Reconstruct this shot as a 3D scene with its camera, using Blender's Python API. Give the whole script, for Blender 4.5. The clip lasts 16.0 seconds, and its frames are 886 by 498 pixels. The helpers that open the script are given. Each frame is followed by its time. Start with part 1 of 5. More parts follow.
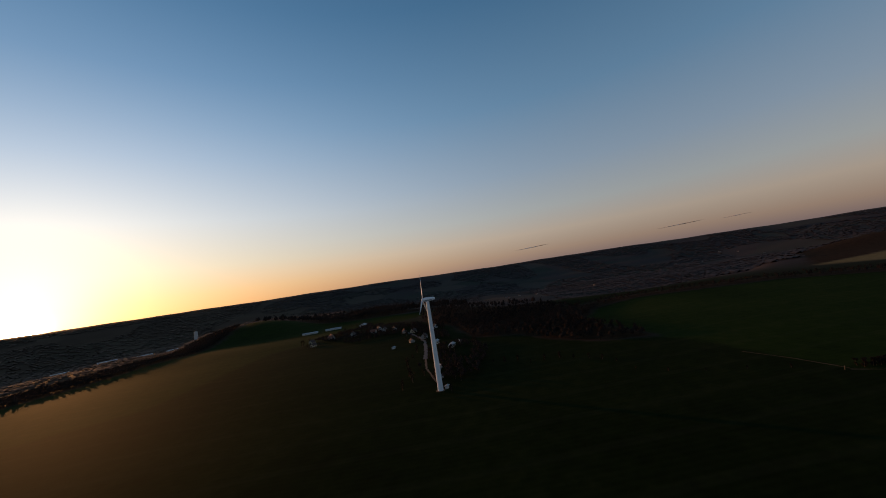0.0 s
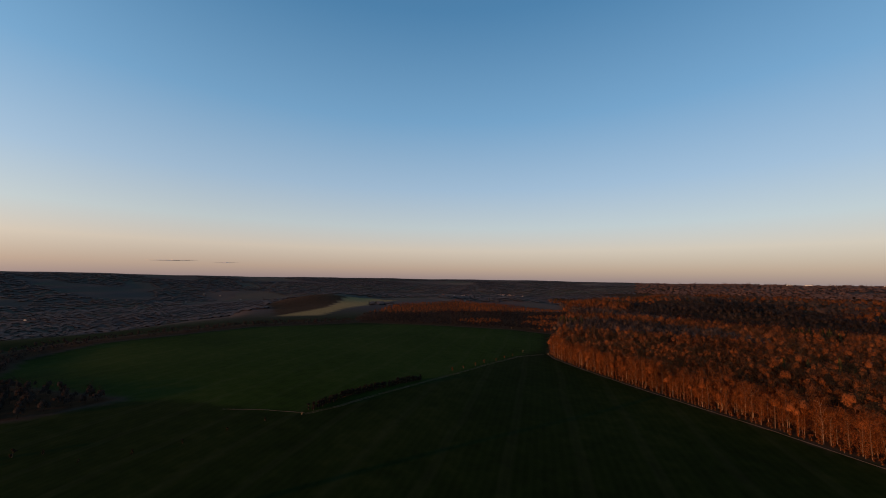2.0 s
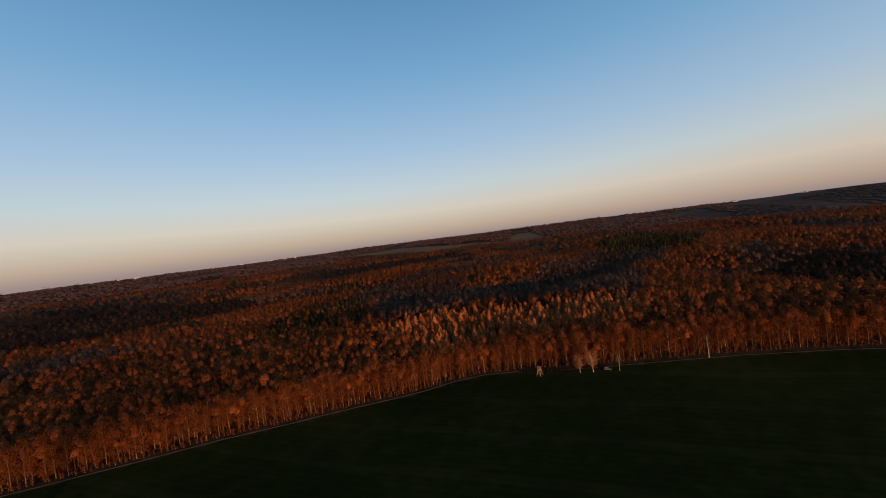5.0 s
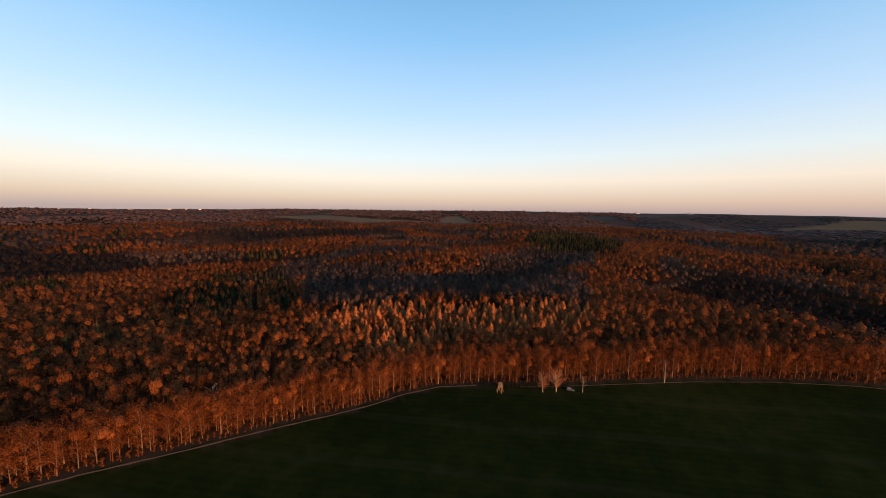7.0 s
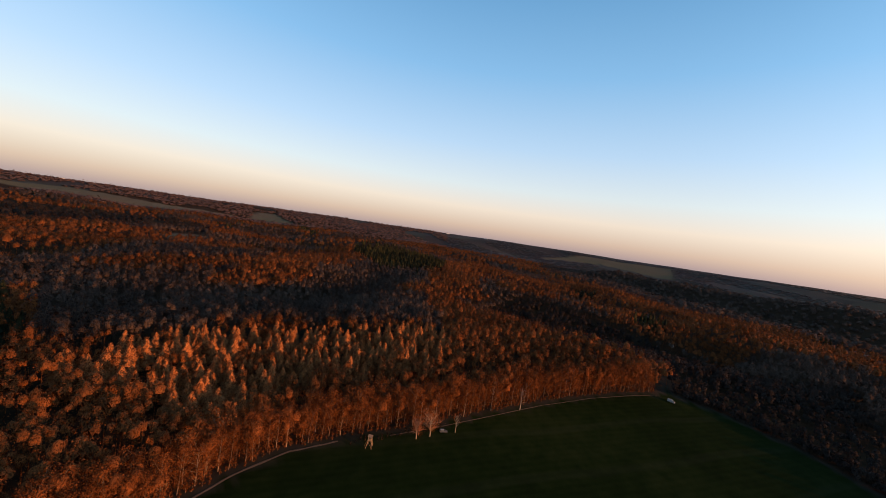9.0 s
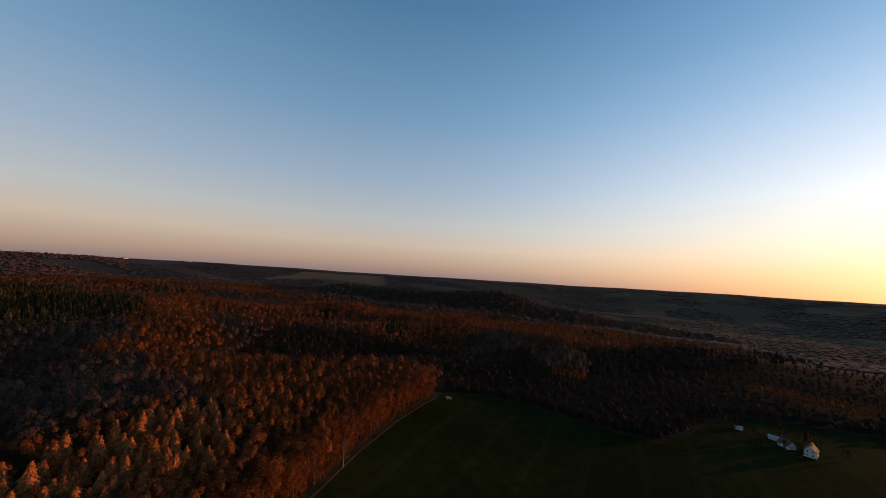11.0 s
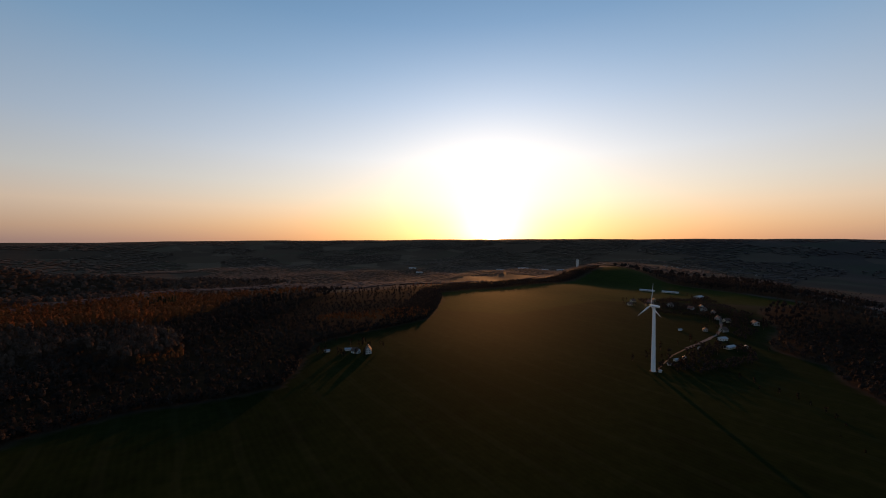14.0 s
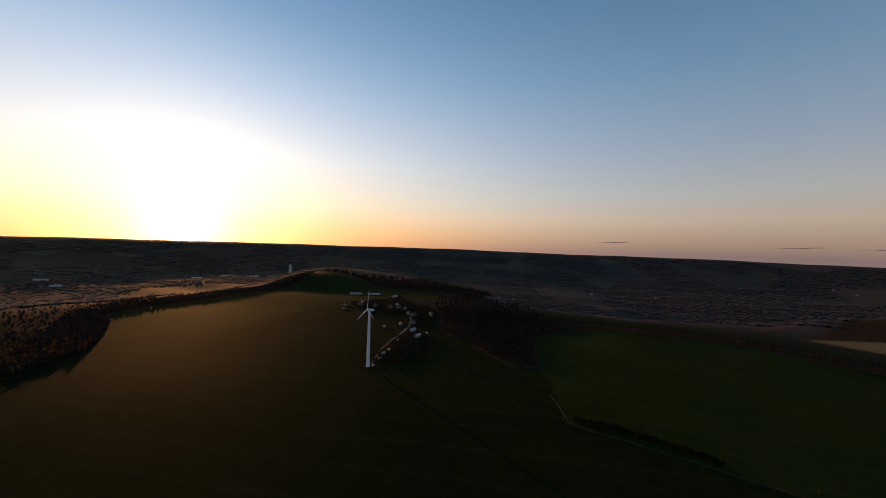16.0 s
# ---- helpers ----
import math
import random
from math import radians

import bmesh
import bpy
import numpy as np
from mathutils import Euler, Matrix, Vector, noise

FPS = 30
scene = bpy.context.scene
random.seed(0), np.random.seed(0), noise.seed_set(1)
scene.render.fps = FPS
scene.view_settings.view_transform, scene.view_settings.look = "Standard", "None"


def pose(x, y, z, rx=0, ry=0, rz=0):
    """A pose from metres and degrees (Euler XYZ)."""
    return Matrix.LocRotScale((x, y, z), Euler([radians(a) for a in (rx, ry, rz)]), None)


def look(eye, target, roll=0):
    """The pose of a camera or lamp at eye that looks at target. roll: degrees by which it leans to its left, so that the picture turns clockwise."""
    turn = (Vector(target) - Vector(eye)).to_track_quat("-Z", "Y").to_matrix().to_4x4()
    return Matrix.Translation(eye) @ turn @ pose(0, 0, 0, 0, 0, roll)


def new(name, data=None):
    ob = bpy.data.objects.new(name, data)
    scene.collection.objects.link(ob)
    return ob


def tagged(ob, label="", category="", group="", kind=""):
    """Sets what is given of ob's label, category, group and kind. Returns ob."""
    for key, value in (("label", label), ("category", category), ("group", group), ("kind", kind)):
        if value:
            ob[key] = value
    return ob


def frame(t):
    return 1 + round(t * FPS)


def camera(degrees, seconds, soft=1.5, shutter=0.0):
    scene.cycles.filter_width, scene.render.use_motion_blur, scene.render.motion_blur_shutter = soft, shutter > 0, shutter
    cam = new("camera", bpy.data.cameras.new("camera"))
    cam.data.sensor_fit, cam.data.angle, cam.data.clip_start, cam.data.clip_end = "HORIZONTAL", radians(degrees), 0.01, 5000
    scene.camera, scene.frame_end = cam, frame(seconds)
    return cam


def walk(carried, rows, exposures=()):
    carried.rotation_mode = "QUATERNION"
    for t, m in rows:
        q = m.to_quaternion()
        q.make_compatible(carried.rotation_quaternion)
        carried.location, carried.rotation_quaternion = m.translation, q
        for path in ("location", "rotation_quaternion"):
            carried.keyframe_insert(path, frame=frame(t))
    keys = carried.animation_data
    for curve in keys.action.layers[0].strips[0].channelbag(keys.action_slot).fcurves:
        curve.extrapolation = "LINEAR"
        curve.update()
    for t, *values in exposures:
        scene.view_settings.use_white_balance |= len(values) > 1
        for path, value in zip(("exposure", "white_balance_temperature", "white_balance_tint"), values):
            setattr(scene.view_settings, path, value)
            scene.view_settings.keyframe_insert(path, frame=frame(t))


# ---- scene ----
SUN_AZ, SUN_EL = 0.0, 5.6          # degrees, clockwise from +y; above the horizon


def az_look(x, y, z, yaw, pitch, roll=0):
    a, p = radians(yaw), radians(pitch)
    return look((x, y, z), (x + math.sin(a) * math.cos(p), y + math.cos(a) * math.cos(p), z + math.sin(p)), roll)


# ---------------------------------------------------------------- camera
cam = camera(101.5, 16.0, soft=0.95)
# seconds, x, y, z, compass direction, pitch, lean
PATH = [
    (0.0, -190.2, -183.5, 79.9, 49.70, 4.24, -8.81),
    (0.5, -183.1, -180.6, 80.7, 57.41, 4.59, -7.36),
    (1.0, -175.8, -176.2, 81.7, 76.15, 3.99, -2.94),
    (1.5, -167.4, -171.5, 82.8, 97.96, 4.37, -1.44),
    (2.0, -157.7, -167.6, 84.4, 119.90, 4.78, 0.81),
    (2.5, -147.0, -165.3, 86.6, 140.38, 5.63, 1.07),
    (3.0, -136.0, -165.7, 89.3, 157.91, 4.62, -1.03),
    (3.5, -125.7, -169.3, 92.2, 174.85, 5.11, -2.48),
    (4.0, -116.3, -175.4, 95.0, 190.57, 5.50, -2.33),
    (4.5, -108.6, -183.3, 97.8, 202.82, 3.49, -4.37),
    (4.7, -106.5, -186.5, 98.8, 204.76, 0.99, -6.54),
    (6.8, -100.5, -233.1, 110.3, 215.81, -6.21, -0.21),
    (7.0, -100.8, -237.7, 110.7, 217.74, -6.12, 0.89),
    (7.5, -100.9, -249.6, 111.6, 224.51, -5.55, 3.12),
    (8.0, -101.5, -262.0, 112.2, 231.10, -4.82, 5.02),
    (8.5, -102.8, -274.7, 112.5, 238.49, -3.59, 6.71),
    (9.0, -104.7, -287.5, 113.3, 246.01, -2.61, 8.37),
    (9.5, -107.0, -299.8, 114.4, 255.61, -0.74, 8.09),
    (9.7, -108.4, -304.3, 114.9, 259.43, -0.02, 8.01),
    (11.8, -128.7, -359.1, 121.7, 306.29, 2.73, -0.51),
    (12.0, -130.9, -361.3, 122.5, 310.41, 1.59, -1.21),
    (12.5, -137.8, -367.2, 125.3, 319.09, -0.74, -2.69),
    (13.0, -145.0, -372.3, 128.0, 329.67, -1.59, -1.91),
    (13.5, -152.2, -376.5, 130.4, 340.62, -1.97, -1.13),
    (14.0, -158.9, -379.7, 132.4, 352.35, -1.67, -0.15),
    (14.5, -164.7, -381.7, 134.4, 363.76, -2.03, 0.50),
    (15.0, -169.7, -382.9, 136.1, 374.23, -1.22, 1.01),
    (15.5, -173.8, -383.6, 137.8, 385.21, -0.48, 1.38),
    (16.0, -176.7, -384.0, 139.6, 395.88, -0.27, 1.86),
]
EXPOSURE = [(0.0, -0.92, 6650, 12), (0.5, -0.88, 6650, 12), (1.5, -0.36, 6500, 9), (2.5, -0.06, 6350, 8), (3.5, -0.06, 6350, 8), (4.5, -0.2, 6350, 8), (6.8, 0.52, 6400, 9), (7.5, 0.46, 6400, 9), (9.0, 0.4, 6400, 9), (9.7, 0.32, 6450, 9), (11.8, -0.55, 6950, 16), (16.0, -0.62, 6950, 16)]
walk(cam, [(t, az_look(*row)) for t, *row in PATH], EXPOSURE)

# ---------------------------------------------------------------- sky and sun
world = bpy.data.worlds.new("evening_sky")
scene.world = world
world.use_nodes = True
wt = world.node_tree
wt.nodes.clear()


def wnode(kind, **sets):
    n = wt.nodes.new(kind)
    for k, v in sets.items():
        n.inputs[k].default_value = v
    return n


def wlink(a, b):
    wt.links.new(a, b)


sky = wt.nodes.new("ShaderNodeTexSky")
sky.sky_type = "NISHITA"
sky.sun_disc = False
sky.sun_elevation = radians(SUN_EL)
sky.sun_rotation = radians(SUN_AZ)
sky.altitude = 300
sky.air_density, sky.dust_density, sky.ozone_density = 1.0, 1.0, 3.0
bg = wnode("ShaderNodeBackground", Strength=0.05)
wlink(sky.outputs[0], bg.inputs["Color"])
co = wt.nodes.new("ShaderNodeTexCoord")


def wmath(op, a, b=None, clamp=False):
    n = wt.nodes.new("ShaderNodeMath")
    n.operation, n.use_clamp = op, clamp
    for v, sock in ((a, n.inputs[0]), (b, n.inputs[1])):
        if isinstance(v, (int, float)):
            sock.default_value = v
        elif v is not None:
            wlink(v, sock)
    return n.outputs[0]


def wramp(fac, stops):
    r = wt.nodes.new("ShaderNodeValToRGB")
    e = r.color_ramp.elements
    while len(e) < len(stops):
        e.new(0.5)
    for one, (at, col) in zip(e, stops):
        one.position, one.color = at, (*col, 1)
    wlink(fac, r.inputs["Fac"])
    return r.outputs["Color"]


def up_at(degrees):
    return math.sin(radians(degrees))


axes = wt.nodes.new("ShaderNodeSeparateXYZ")
wlink(co.outputs["Generated"], axes.inputs[0])
rise = wmath("MAXIMUM", axes.outputs["Z"], 0.0)
sun_dir = Vector((math.sin(radians(SUN_AZ)) * math.cos(radians(1.0)), math.cos(radians(SUN_AZ)) * math.cos(radians(1.0)), math.sin(radians(1.0))))
dot = wt.nodes.new("ShaderNodeVectorMath")
dot.operation = "DOT_PRODUCT"
dot.inputs[1].default_value = sun_dir
wlink(co.outputs["Generated"], dot.inputs[0])
near_sun = wmath("MAXIMUM", dot.outputs["Value"], 0.0)
# clear dusk air: mauve belt, peach, pale, then blue with height; warmer and brighter towards the sun
away = wramp(rise, [(0.0, (0.30, 0.215, 0.225)), (up_at(1.6), (0.46, 0.31, 0.25)), (up_at(4.5), (0.63, 0.49, 0.385)), (up_at(8), (0.53, 0.545, 0.53)), (up_at(14), (0.36, 0.47, 0.59)),
                    (up_at(24), (0.18, 0.35, 0.54)), (up_at(38), (0.074, 0.208, 0.38)), (1.0, (0.02, 0.06, 0.16))])
toward = wramp(rise, [(0.0, (0.82, 0.37, 0.13)), (up_at(2.5), (0.94, 0.53, 0.22)), (up_at(6), (0.85, 0.70, 0.48)), (up_at(12), (0.74, 0.76, 0.75)), (up_at(20), (0.46, 0.58, 0.72)),
                      (up_at(30), (0.20, 0.355, 0.56)), (up_at(45), (0.066, 0.19, 0.36)), (1.0, (0.02, 0.06, 0.16))])
blend = wt.nodes.new("ShaderNodeMix")
blend.data_type = "RGBA"
wlink(wmath("POWER", near_sun, 3.8), blend.inputs[0])
wlink(away, blend.inputs[6])
wlink(toward, blend.inputs[7])
air = wnode("ShaderNodeBackground")
wlink(wmath("ADD", wmath("MULTIPLY", wmath("POWER", near_sun, 2.0), 0.7), 1.0), air.inputs["Strength"])
wlink(blend.outputs[2], air.inputs["Color"])
add = wt.nodes.new("ShaderNodeAddShader")
wlink(bg.outputs[0], add.inputs[0])
wlink(air.outputs[0], add.inputs[1])
# the aureole of the low sun in hazy air
for power, gain, colour in ((6000, 30.0, (1, 0.85, 0.55, 1)), (320, 1.3, (1, 0.85, 0.60, 1)), (90, 0.46, (1, 0.80, 0.55, 1)), (26, 0.22, (1, 0.84, 0.68, 1))):
    glow = wnode("ShaderNodeBackground", Color=colour)
    wlink(wmath("MULTIPLY", wmath("POWER", near_sun, power), gain), glow.inputs["Strength"])
    both = wt.nodes.new("ShaderNodeAddShader")
    wlink(add.outputs[0], both.inputs[0])
    wlink(glow.outputs[0], both.inputs[1])
    add = both
wout = wt.nodes.new("ShaderNodeOutputWorld")
wlink(add.outputs[0], wout.inputs[0])

sun_data = bpy.data.lights.new("sun", "SUN")
sun_data.energy, sun_data.angle, sun_data.color = 5.6, radians(0.6), (1.0, 0.44, 0.15)
sun = new("sun", sun_data)
el, az = radians(SUN_EL), radians(SUN_AZ)
to_sun = Vector((math.sin(az) * math.cos(el), math.cos(az) * math.cos(el), math.sin(el)))
sun.matrix_world = look(to_sun * 300, (0, 0, 0))

# ---------------------------------------------------------------- materials


class Mat:
    """A node material with a rough Principled surface."""

    def __init__(self, name, rough=0.9, metal=0.0, spec=0.2):
        self.m = bpy.data.materials.new(name)
        self.m.use_nodes = True
        self.t = self.m.node_tree
        self.b = self.t.nodes["Principled BSDF"]
        self.b.inputs["Roughness"].default_value = rough
        self.b.inputs["Metallic"].default_value = metal
        self.b.inputs["Specular IOR Level"].default_value = spec

    def node(self, kind, **sets):
        n = self.t.nodes.new(kind)
        for k, v in sets.items():
            n.inputs[k].default_value = v
        return n

    def link(self, a, b):
        self.t.links.new(a, b)

    def place(self):
        return self.node("ShaderNodeNewGeometry").outputs["Position"]

    def noise(self, scale, detail=4, rough=0.6, vec=None):
        n = self.node("ShaderNodeTexNoise", Scale=scale, Detail=detail, Roughness=rough)
        self.link(vec or self.place(), n.inputs["Vector"])
        return n.outputs["Fac"]

    def ramp(self, fac, stops):
        r = self.node("ShaderNodeValToRGB")
        e = r.color_ramp.elements
        while len(e) < len(stops):
            e.new(0.5)
        for el_, (at, col) in zip(e, stops):
            el_.position, el_.color = at, (*col, 1)
        self.link(fac, r.inputs["Fac"])
        return r.outputs["Color"]

    def mix(self, fac, a, b, kind="MIX"):
        n = self.t.nodes.new("ShaderNodeMix")
        n.data_type, n.blend_type = "RGBA", kind
        for v, sock in ((fac, n.inputs[0]), (a, n.inputs[6]), (b, n.inputs[7])):
            if isinstance(v, (int, float)):
                sock.default_value = v
            elif isinstance(v, tuple):
                sock.default_value = (*v, 1)
            else:
                self.link(v, sock)
        return n.outputs[2]

    def attr(self, name):
        n = self.node("ShaderNodeAttribute")
        n.attribute_name = name
        return n

    def base(self, col):
        if isinstance(col, tuple):
            self.b.inputs["Base Color"].default_value = (*col, 1)
        else:
            self.link(col, self.b.inputs["Base Color"])
        return self

    def bump(self, fac, dist, strength=0.6):
        n = self.node("ShaderNodeBump", Strength=strength, Distance=dist)
        self.link(fac, n.inputs["Height"])
        self.link(n.outputs[0], self.b.inputs["Normal"])
        return self


def leaf_material(name, dark, light, low=0.35, porous=True):
    """Foliage, twigs or dry leaves: tint goes tree by tree, the island's random number clump by clump."""
    k = Mat(name, 0.95, spec=0.05)
    tint = k.attr("tint").outputs["Fac"]
    one = k.mix(tint, dark, light)
    rnd = k.node("ShaderNodeNewGeometry").outputs["Random Per Island"]
    two = k.mix(rnd, (low, low, low), (1.12, 1.12, 1.12))
    # twigs and leaf bunches within a clump
    tall_ = k.node("ShaderNodeVectorMath")
    tall_.operation = "MULTIPLY"
    tall_.inputs[1].default_value = (1.0, 1.0, 0.42)
    k.link(k.place(), tall_.inputs[0])
    fine = k.noise(1.25, 3, 0.7, tall_.outputs[0])
    # daylight between the twigs
    gaps = k.noise(2.1, 2, 0.6, tall_.outputs[0])
    if porous:
        k.link(k.ramp(gaps, [(0.33, (0, 0, 0)), (0.50, (1, 1, 1))]), k.b.inputs["Alpha"])
    three = k.ramp(fine, [(0.34, (0.82, 0.82, 0.82)), (0.5, (0.98, 0.98, 0.98)), (0.66, (1.14, 1.14, 1.14))])
    return k.base(k.mix(1.0, k.mix(1.0, one, two, "MULTIPLY"), three, "MULTIPLY")).m


def plain(name, a, b, scale=0.6, rough=0.85, metal=0.0, bump=0.0):
    k = Mat(name, rough, metal)
    f = k.noise(scale, 5)
    g = k.noise(scale * 9, 3)
    k.base(k.mix(k.mix(0.35, f, g), a, b))
    if bump:
        k.bump(g, bump)
    return k.m


M_BROWN = leaf_material("dry_brown_foliage", (0.087, 0.0252, 0.0066), (0.166, 0.0500, 0.0138), 0.85)
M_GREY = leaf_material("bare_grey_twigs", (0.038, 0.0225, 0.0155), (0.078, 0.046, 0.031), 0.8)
M_LARCH = leaf_material("golden_larch_needles", (0.215, 0.066, 0.020), (0.33, 0.108, 0.034), 0.8)
M_CONIFER = leaf_material("dark_conifer_needles", (0.010, 0.0115, 0.006), (0.040, 0.033, 0.012), 0.7, False)
M_THORN = leaf_material("dark_thorn_twigs", (0.014, 0.011, 0.008), (0.028, 0.020, 0.013), 0.7)
M_BARK = plain("bark", (0.070, 0.040, 0.024), (0.17, 0.105, 0.064), 1.5, 0.95)
M_PALEBARK = plain("pale_birch_bark", (0.20, 0.15, 0.10), (0.36, 0.28, 0.20), 2.0, 0.9)
M_TRUNK = plain("pale_grey_bark", (0.13, 0.085, 0.055), (0.25, 0.175, 0.12), 1.5, 0.95)
M_WHITE = plain("white_gelcoat", (0.68, 0.69, 0.70), (0.78, 0.79, 0.80), 0.15, 0.45)
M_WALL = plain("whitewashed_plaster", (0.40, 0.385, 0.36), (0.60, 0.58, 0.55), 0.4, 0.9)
# a darker, greyer tone than the whitewashed plaster
M_FARWALL = plain("dull_plaster", (0.20, 0.185, 0.165), (0.34, 0.315, 0.285), 0.4, 0.9)
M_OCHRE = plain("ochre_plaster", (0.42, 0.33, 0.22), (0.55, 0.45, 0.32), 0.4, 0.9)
M_ROOF = plain("dark_roof_tiles", (0.05, 0.035, 0.03), (0.11, 0.07, 0.055), 1.2, 0.85)
M_REDROOF = plain("red_roof_tiles", (0.14, 0.055, 0.035), (0.22, 0.09, 0.06), 1.2, 0.85)
M_METAL = plain("pale_metal_sheet", (0.26, 0.27, 0.28), (0.40, 0.41, 0.43), 0.5, 0.5, 0.3)
M_GLASS = plain("window_glass", (0.02, 0.025, 0.03), (0.03, 0.035, 0.045), 1.0, 0.12)
M_WOOD = plain("weathered_wood", (0.17, 0.105, 0.058), (0.29, 0.19, 0.11), 2.0, 0.9)
M_TRACK = plain("dirt_track", (0.065, 0.038, 0.022), (0.165, 0.10, 0.06), 0.25, 0.95)
M_ASPHALT = plain("asphalt", (0.05, 0.05, 0.052), (0.085, 0.085, 0.088), 0.3, 0.9)
M_DARK = plain("dark_rubber", (0.02, 0.02, 0.02), (0.035, 0.035, 0.035), 1.0, 0.8)
M_STRIPE = plain("blue_grey_paint", (0.10, 0.12, 0.16), (0.14, 0.16, 0.21), 0.5, 0.5)


def ground_material():
    """Meadow, winter crop, woodland floor and ploughland, told apart by the land cover of each point; far tones carry
    haze.
    """
    k = Mat("countryside", 0.85, spec=0.004)
    k.b.inputs["Specular Tint"].default_value = (1.0, 0.78, 0.36, 1)
    cover = k.attr("cover")
    sep = k.node("ShaderNodeSeparateColor")
    k.link(cover.outputs["Color"], sep.inputs[0])
    big, small = k.noise(0.008, 4), k.noise(0.12, 5)
    blend = k.mix(0.45, big, small)
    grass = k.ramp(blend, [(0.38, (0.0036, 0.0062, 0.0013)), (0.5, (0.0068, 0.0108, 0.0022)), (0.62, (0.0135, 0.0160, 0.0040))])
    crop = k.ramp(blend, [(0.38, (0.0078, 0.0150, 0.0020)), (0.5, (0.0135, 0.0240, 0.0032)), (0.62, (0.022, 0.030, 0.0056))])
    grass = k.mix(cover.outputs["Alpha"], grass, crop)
    # sowing rows, and the paired wheel tracks between them
    for scale, share, dark, light in ((0.11, 0.08, (0.010, 0.014, 0.004), (0.030, 0.034, 0.012)), (0.0135, 0.12, (0.016, 0.022, 0.005), (0.040, 0.040, 0.018))):
        wave = k.node("ShaderNodeTexWave", Scale=scale, Distortion=1.2, Detail=1.0)
        wave.bands_direction = "DIAGONAL"
        k.link(k.place(), wave.inputs["Vector"])
        line = k.ramp(wave.outputs["Fac"], [(0.0, dark), (0.9, dark), (0.97, light)] if scale < 0.05 else [(0.2, dark), (0.8, light)])
        grass = k.mix(share, grass, line)
    floor_ = k.ramp(small, [(0.3, (0.020, 0.0115, 0.007)), (0.7, (0.045, 0.024, 0.012))])
    far = k.node("ShaderNodeTexVoronoi", Scale=0.0042, Randomness=0.9)
    far.feature = "F1"
    warp = k.node("ShaderNodeVectorMath")
    warp.operation = "ADD"
    wn = k.node("ShaderNodeTexNoise", Scale=0.003, Detail=3.0)
    k.link(k.place(), wn.inputs["Vector"])
    sc = k.node("ShaderNodeVectorMath")
    sc.operation = "SCALE"
    sc.inputs["Scale"].default_value = 260.0
    k.link(wn.outputs["Color"], sc.inputs[0])
    k.link(k.place(), warp.inputs[0])
    k.link(sc.outputs[0], warp.inputs[1])
    k.link(warp.outputs[0], far.inputs["Vector"])
    sepf = k.node("ShaderNodeSeparateColor")
    k.link(far.outputs["Color"], sepf.inputs[0])
    # far field mosaic, its tones greyed to carry distance haze and valley shade
    patch = k.ramp(sepf.outputs[0], [(0.0, (0.050, 0.038, 0.034)), (0.3, (0.068, 0.051, 0.045)), (0.55, (0.048, 0.048, 0.038)), (0.75, (0.042, 0.052, 0.034)), (0.92, (0.10, 0.077, 0.056))])
    patch = k.mix(k.mix(0.5, big, small), patch, (0.058, 0.045, 0.041))
    # the northern sector turns warmer and paler, sun glare put into its colour
    north = k.node("ShaderNodeSeparateXYZ")
    k.link(warp.outputs[0], north.inputs[0])
    reach = k.node("ShaderNodeMapRange")
    for at_, v in (("From Min", 900.0), ("From Max", 1700.0)):
        reach.inputs[at_].default_value = v
    k.link(north.outputs["Y"], reach.inputs["Value"])
    side = k.node("ShaderNodeMapRange")
    for at_, v in (("From Min", 2300.0), ("From Max", 1100.0)):
        side.inputs[at_].default_value = v
    k.link(north.outputs["X"], side.inputs["Value"])
    both = k.node("ShaderNodeMath")
    both.operation = "MULTIPLY"
    k.link(reach.outputs[0], both.inputs[0])
    k.link(side.outputs[0], both.inputs[1])
    glare_brown = k.ramp(sepf.outputs[1], [(0.0, (0.066, 0.041, 0.027)), (0.4, (0.092, 0.056, 0.036)), (0.7, (0.076, 0.054, 0.033)), (0.95, (0.125, 0.080, 0.052))])
    patch = k.mix(both.outputs[0], patch, glare_brown)
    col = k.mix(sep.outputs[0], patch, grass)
    col = k.mix(sep.outputs[1], col, floor_)
    pale = k.ramp(small, [(0.3, (0.150, 0.102, 0.042)), (0.7, (0.215, 0.148, 0.062))])
    col = k.mix(sep.outputs[2], col, pale)
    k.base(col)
    k.bump(small, 0.25, 0.5)
    return k.m


M_GROUND = ground_material()

# ---------------------------------------------------------------- the lie of the land
CX, CY = -100.0, -250.0
# compass direction, where the plateau's edge begins, depth of the valley beyond it, height of the skyline
LAND = [(0, 850, 90, 118), (8, 1000, 85, 119), (17, 1550, 60, 120), (28, 1400, 70, 122), (38, 900, 105, 116), (50, 650, 110, 106), (70, 640, 110, 99), (85, 760, 100, 90), (95, 1250, 80, 84), (112, 1500, 60, 88),
        (126, 1150, 60, 86), (138, 1000, 60, 79), (152, 1500, 25, 73), (170, 2200, 8, 72), (185, 2300, 5, 84), (200, 2500, 0, 96), (225, 2600, 0, 107), (250, 1900, 14, 113), (275, 1000, 55, 105), (290, 900, 62, 100), (300, 850, 70, 104), (330, 760, 85, 112), (360, 850, 90, 118)]
LAND_NP = np.array(LAND, float)


def smooth(a, b, v):
    s = np.clip((v - a) / (b - a), 0, 1)
    return s * s * (3 - 2 * s)


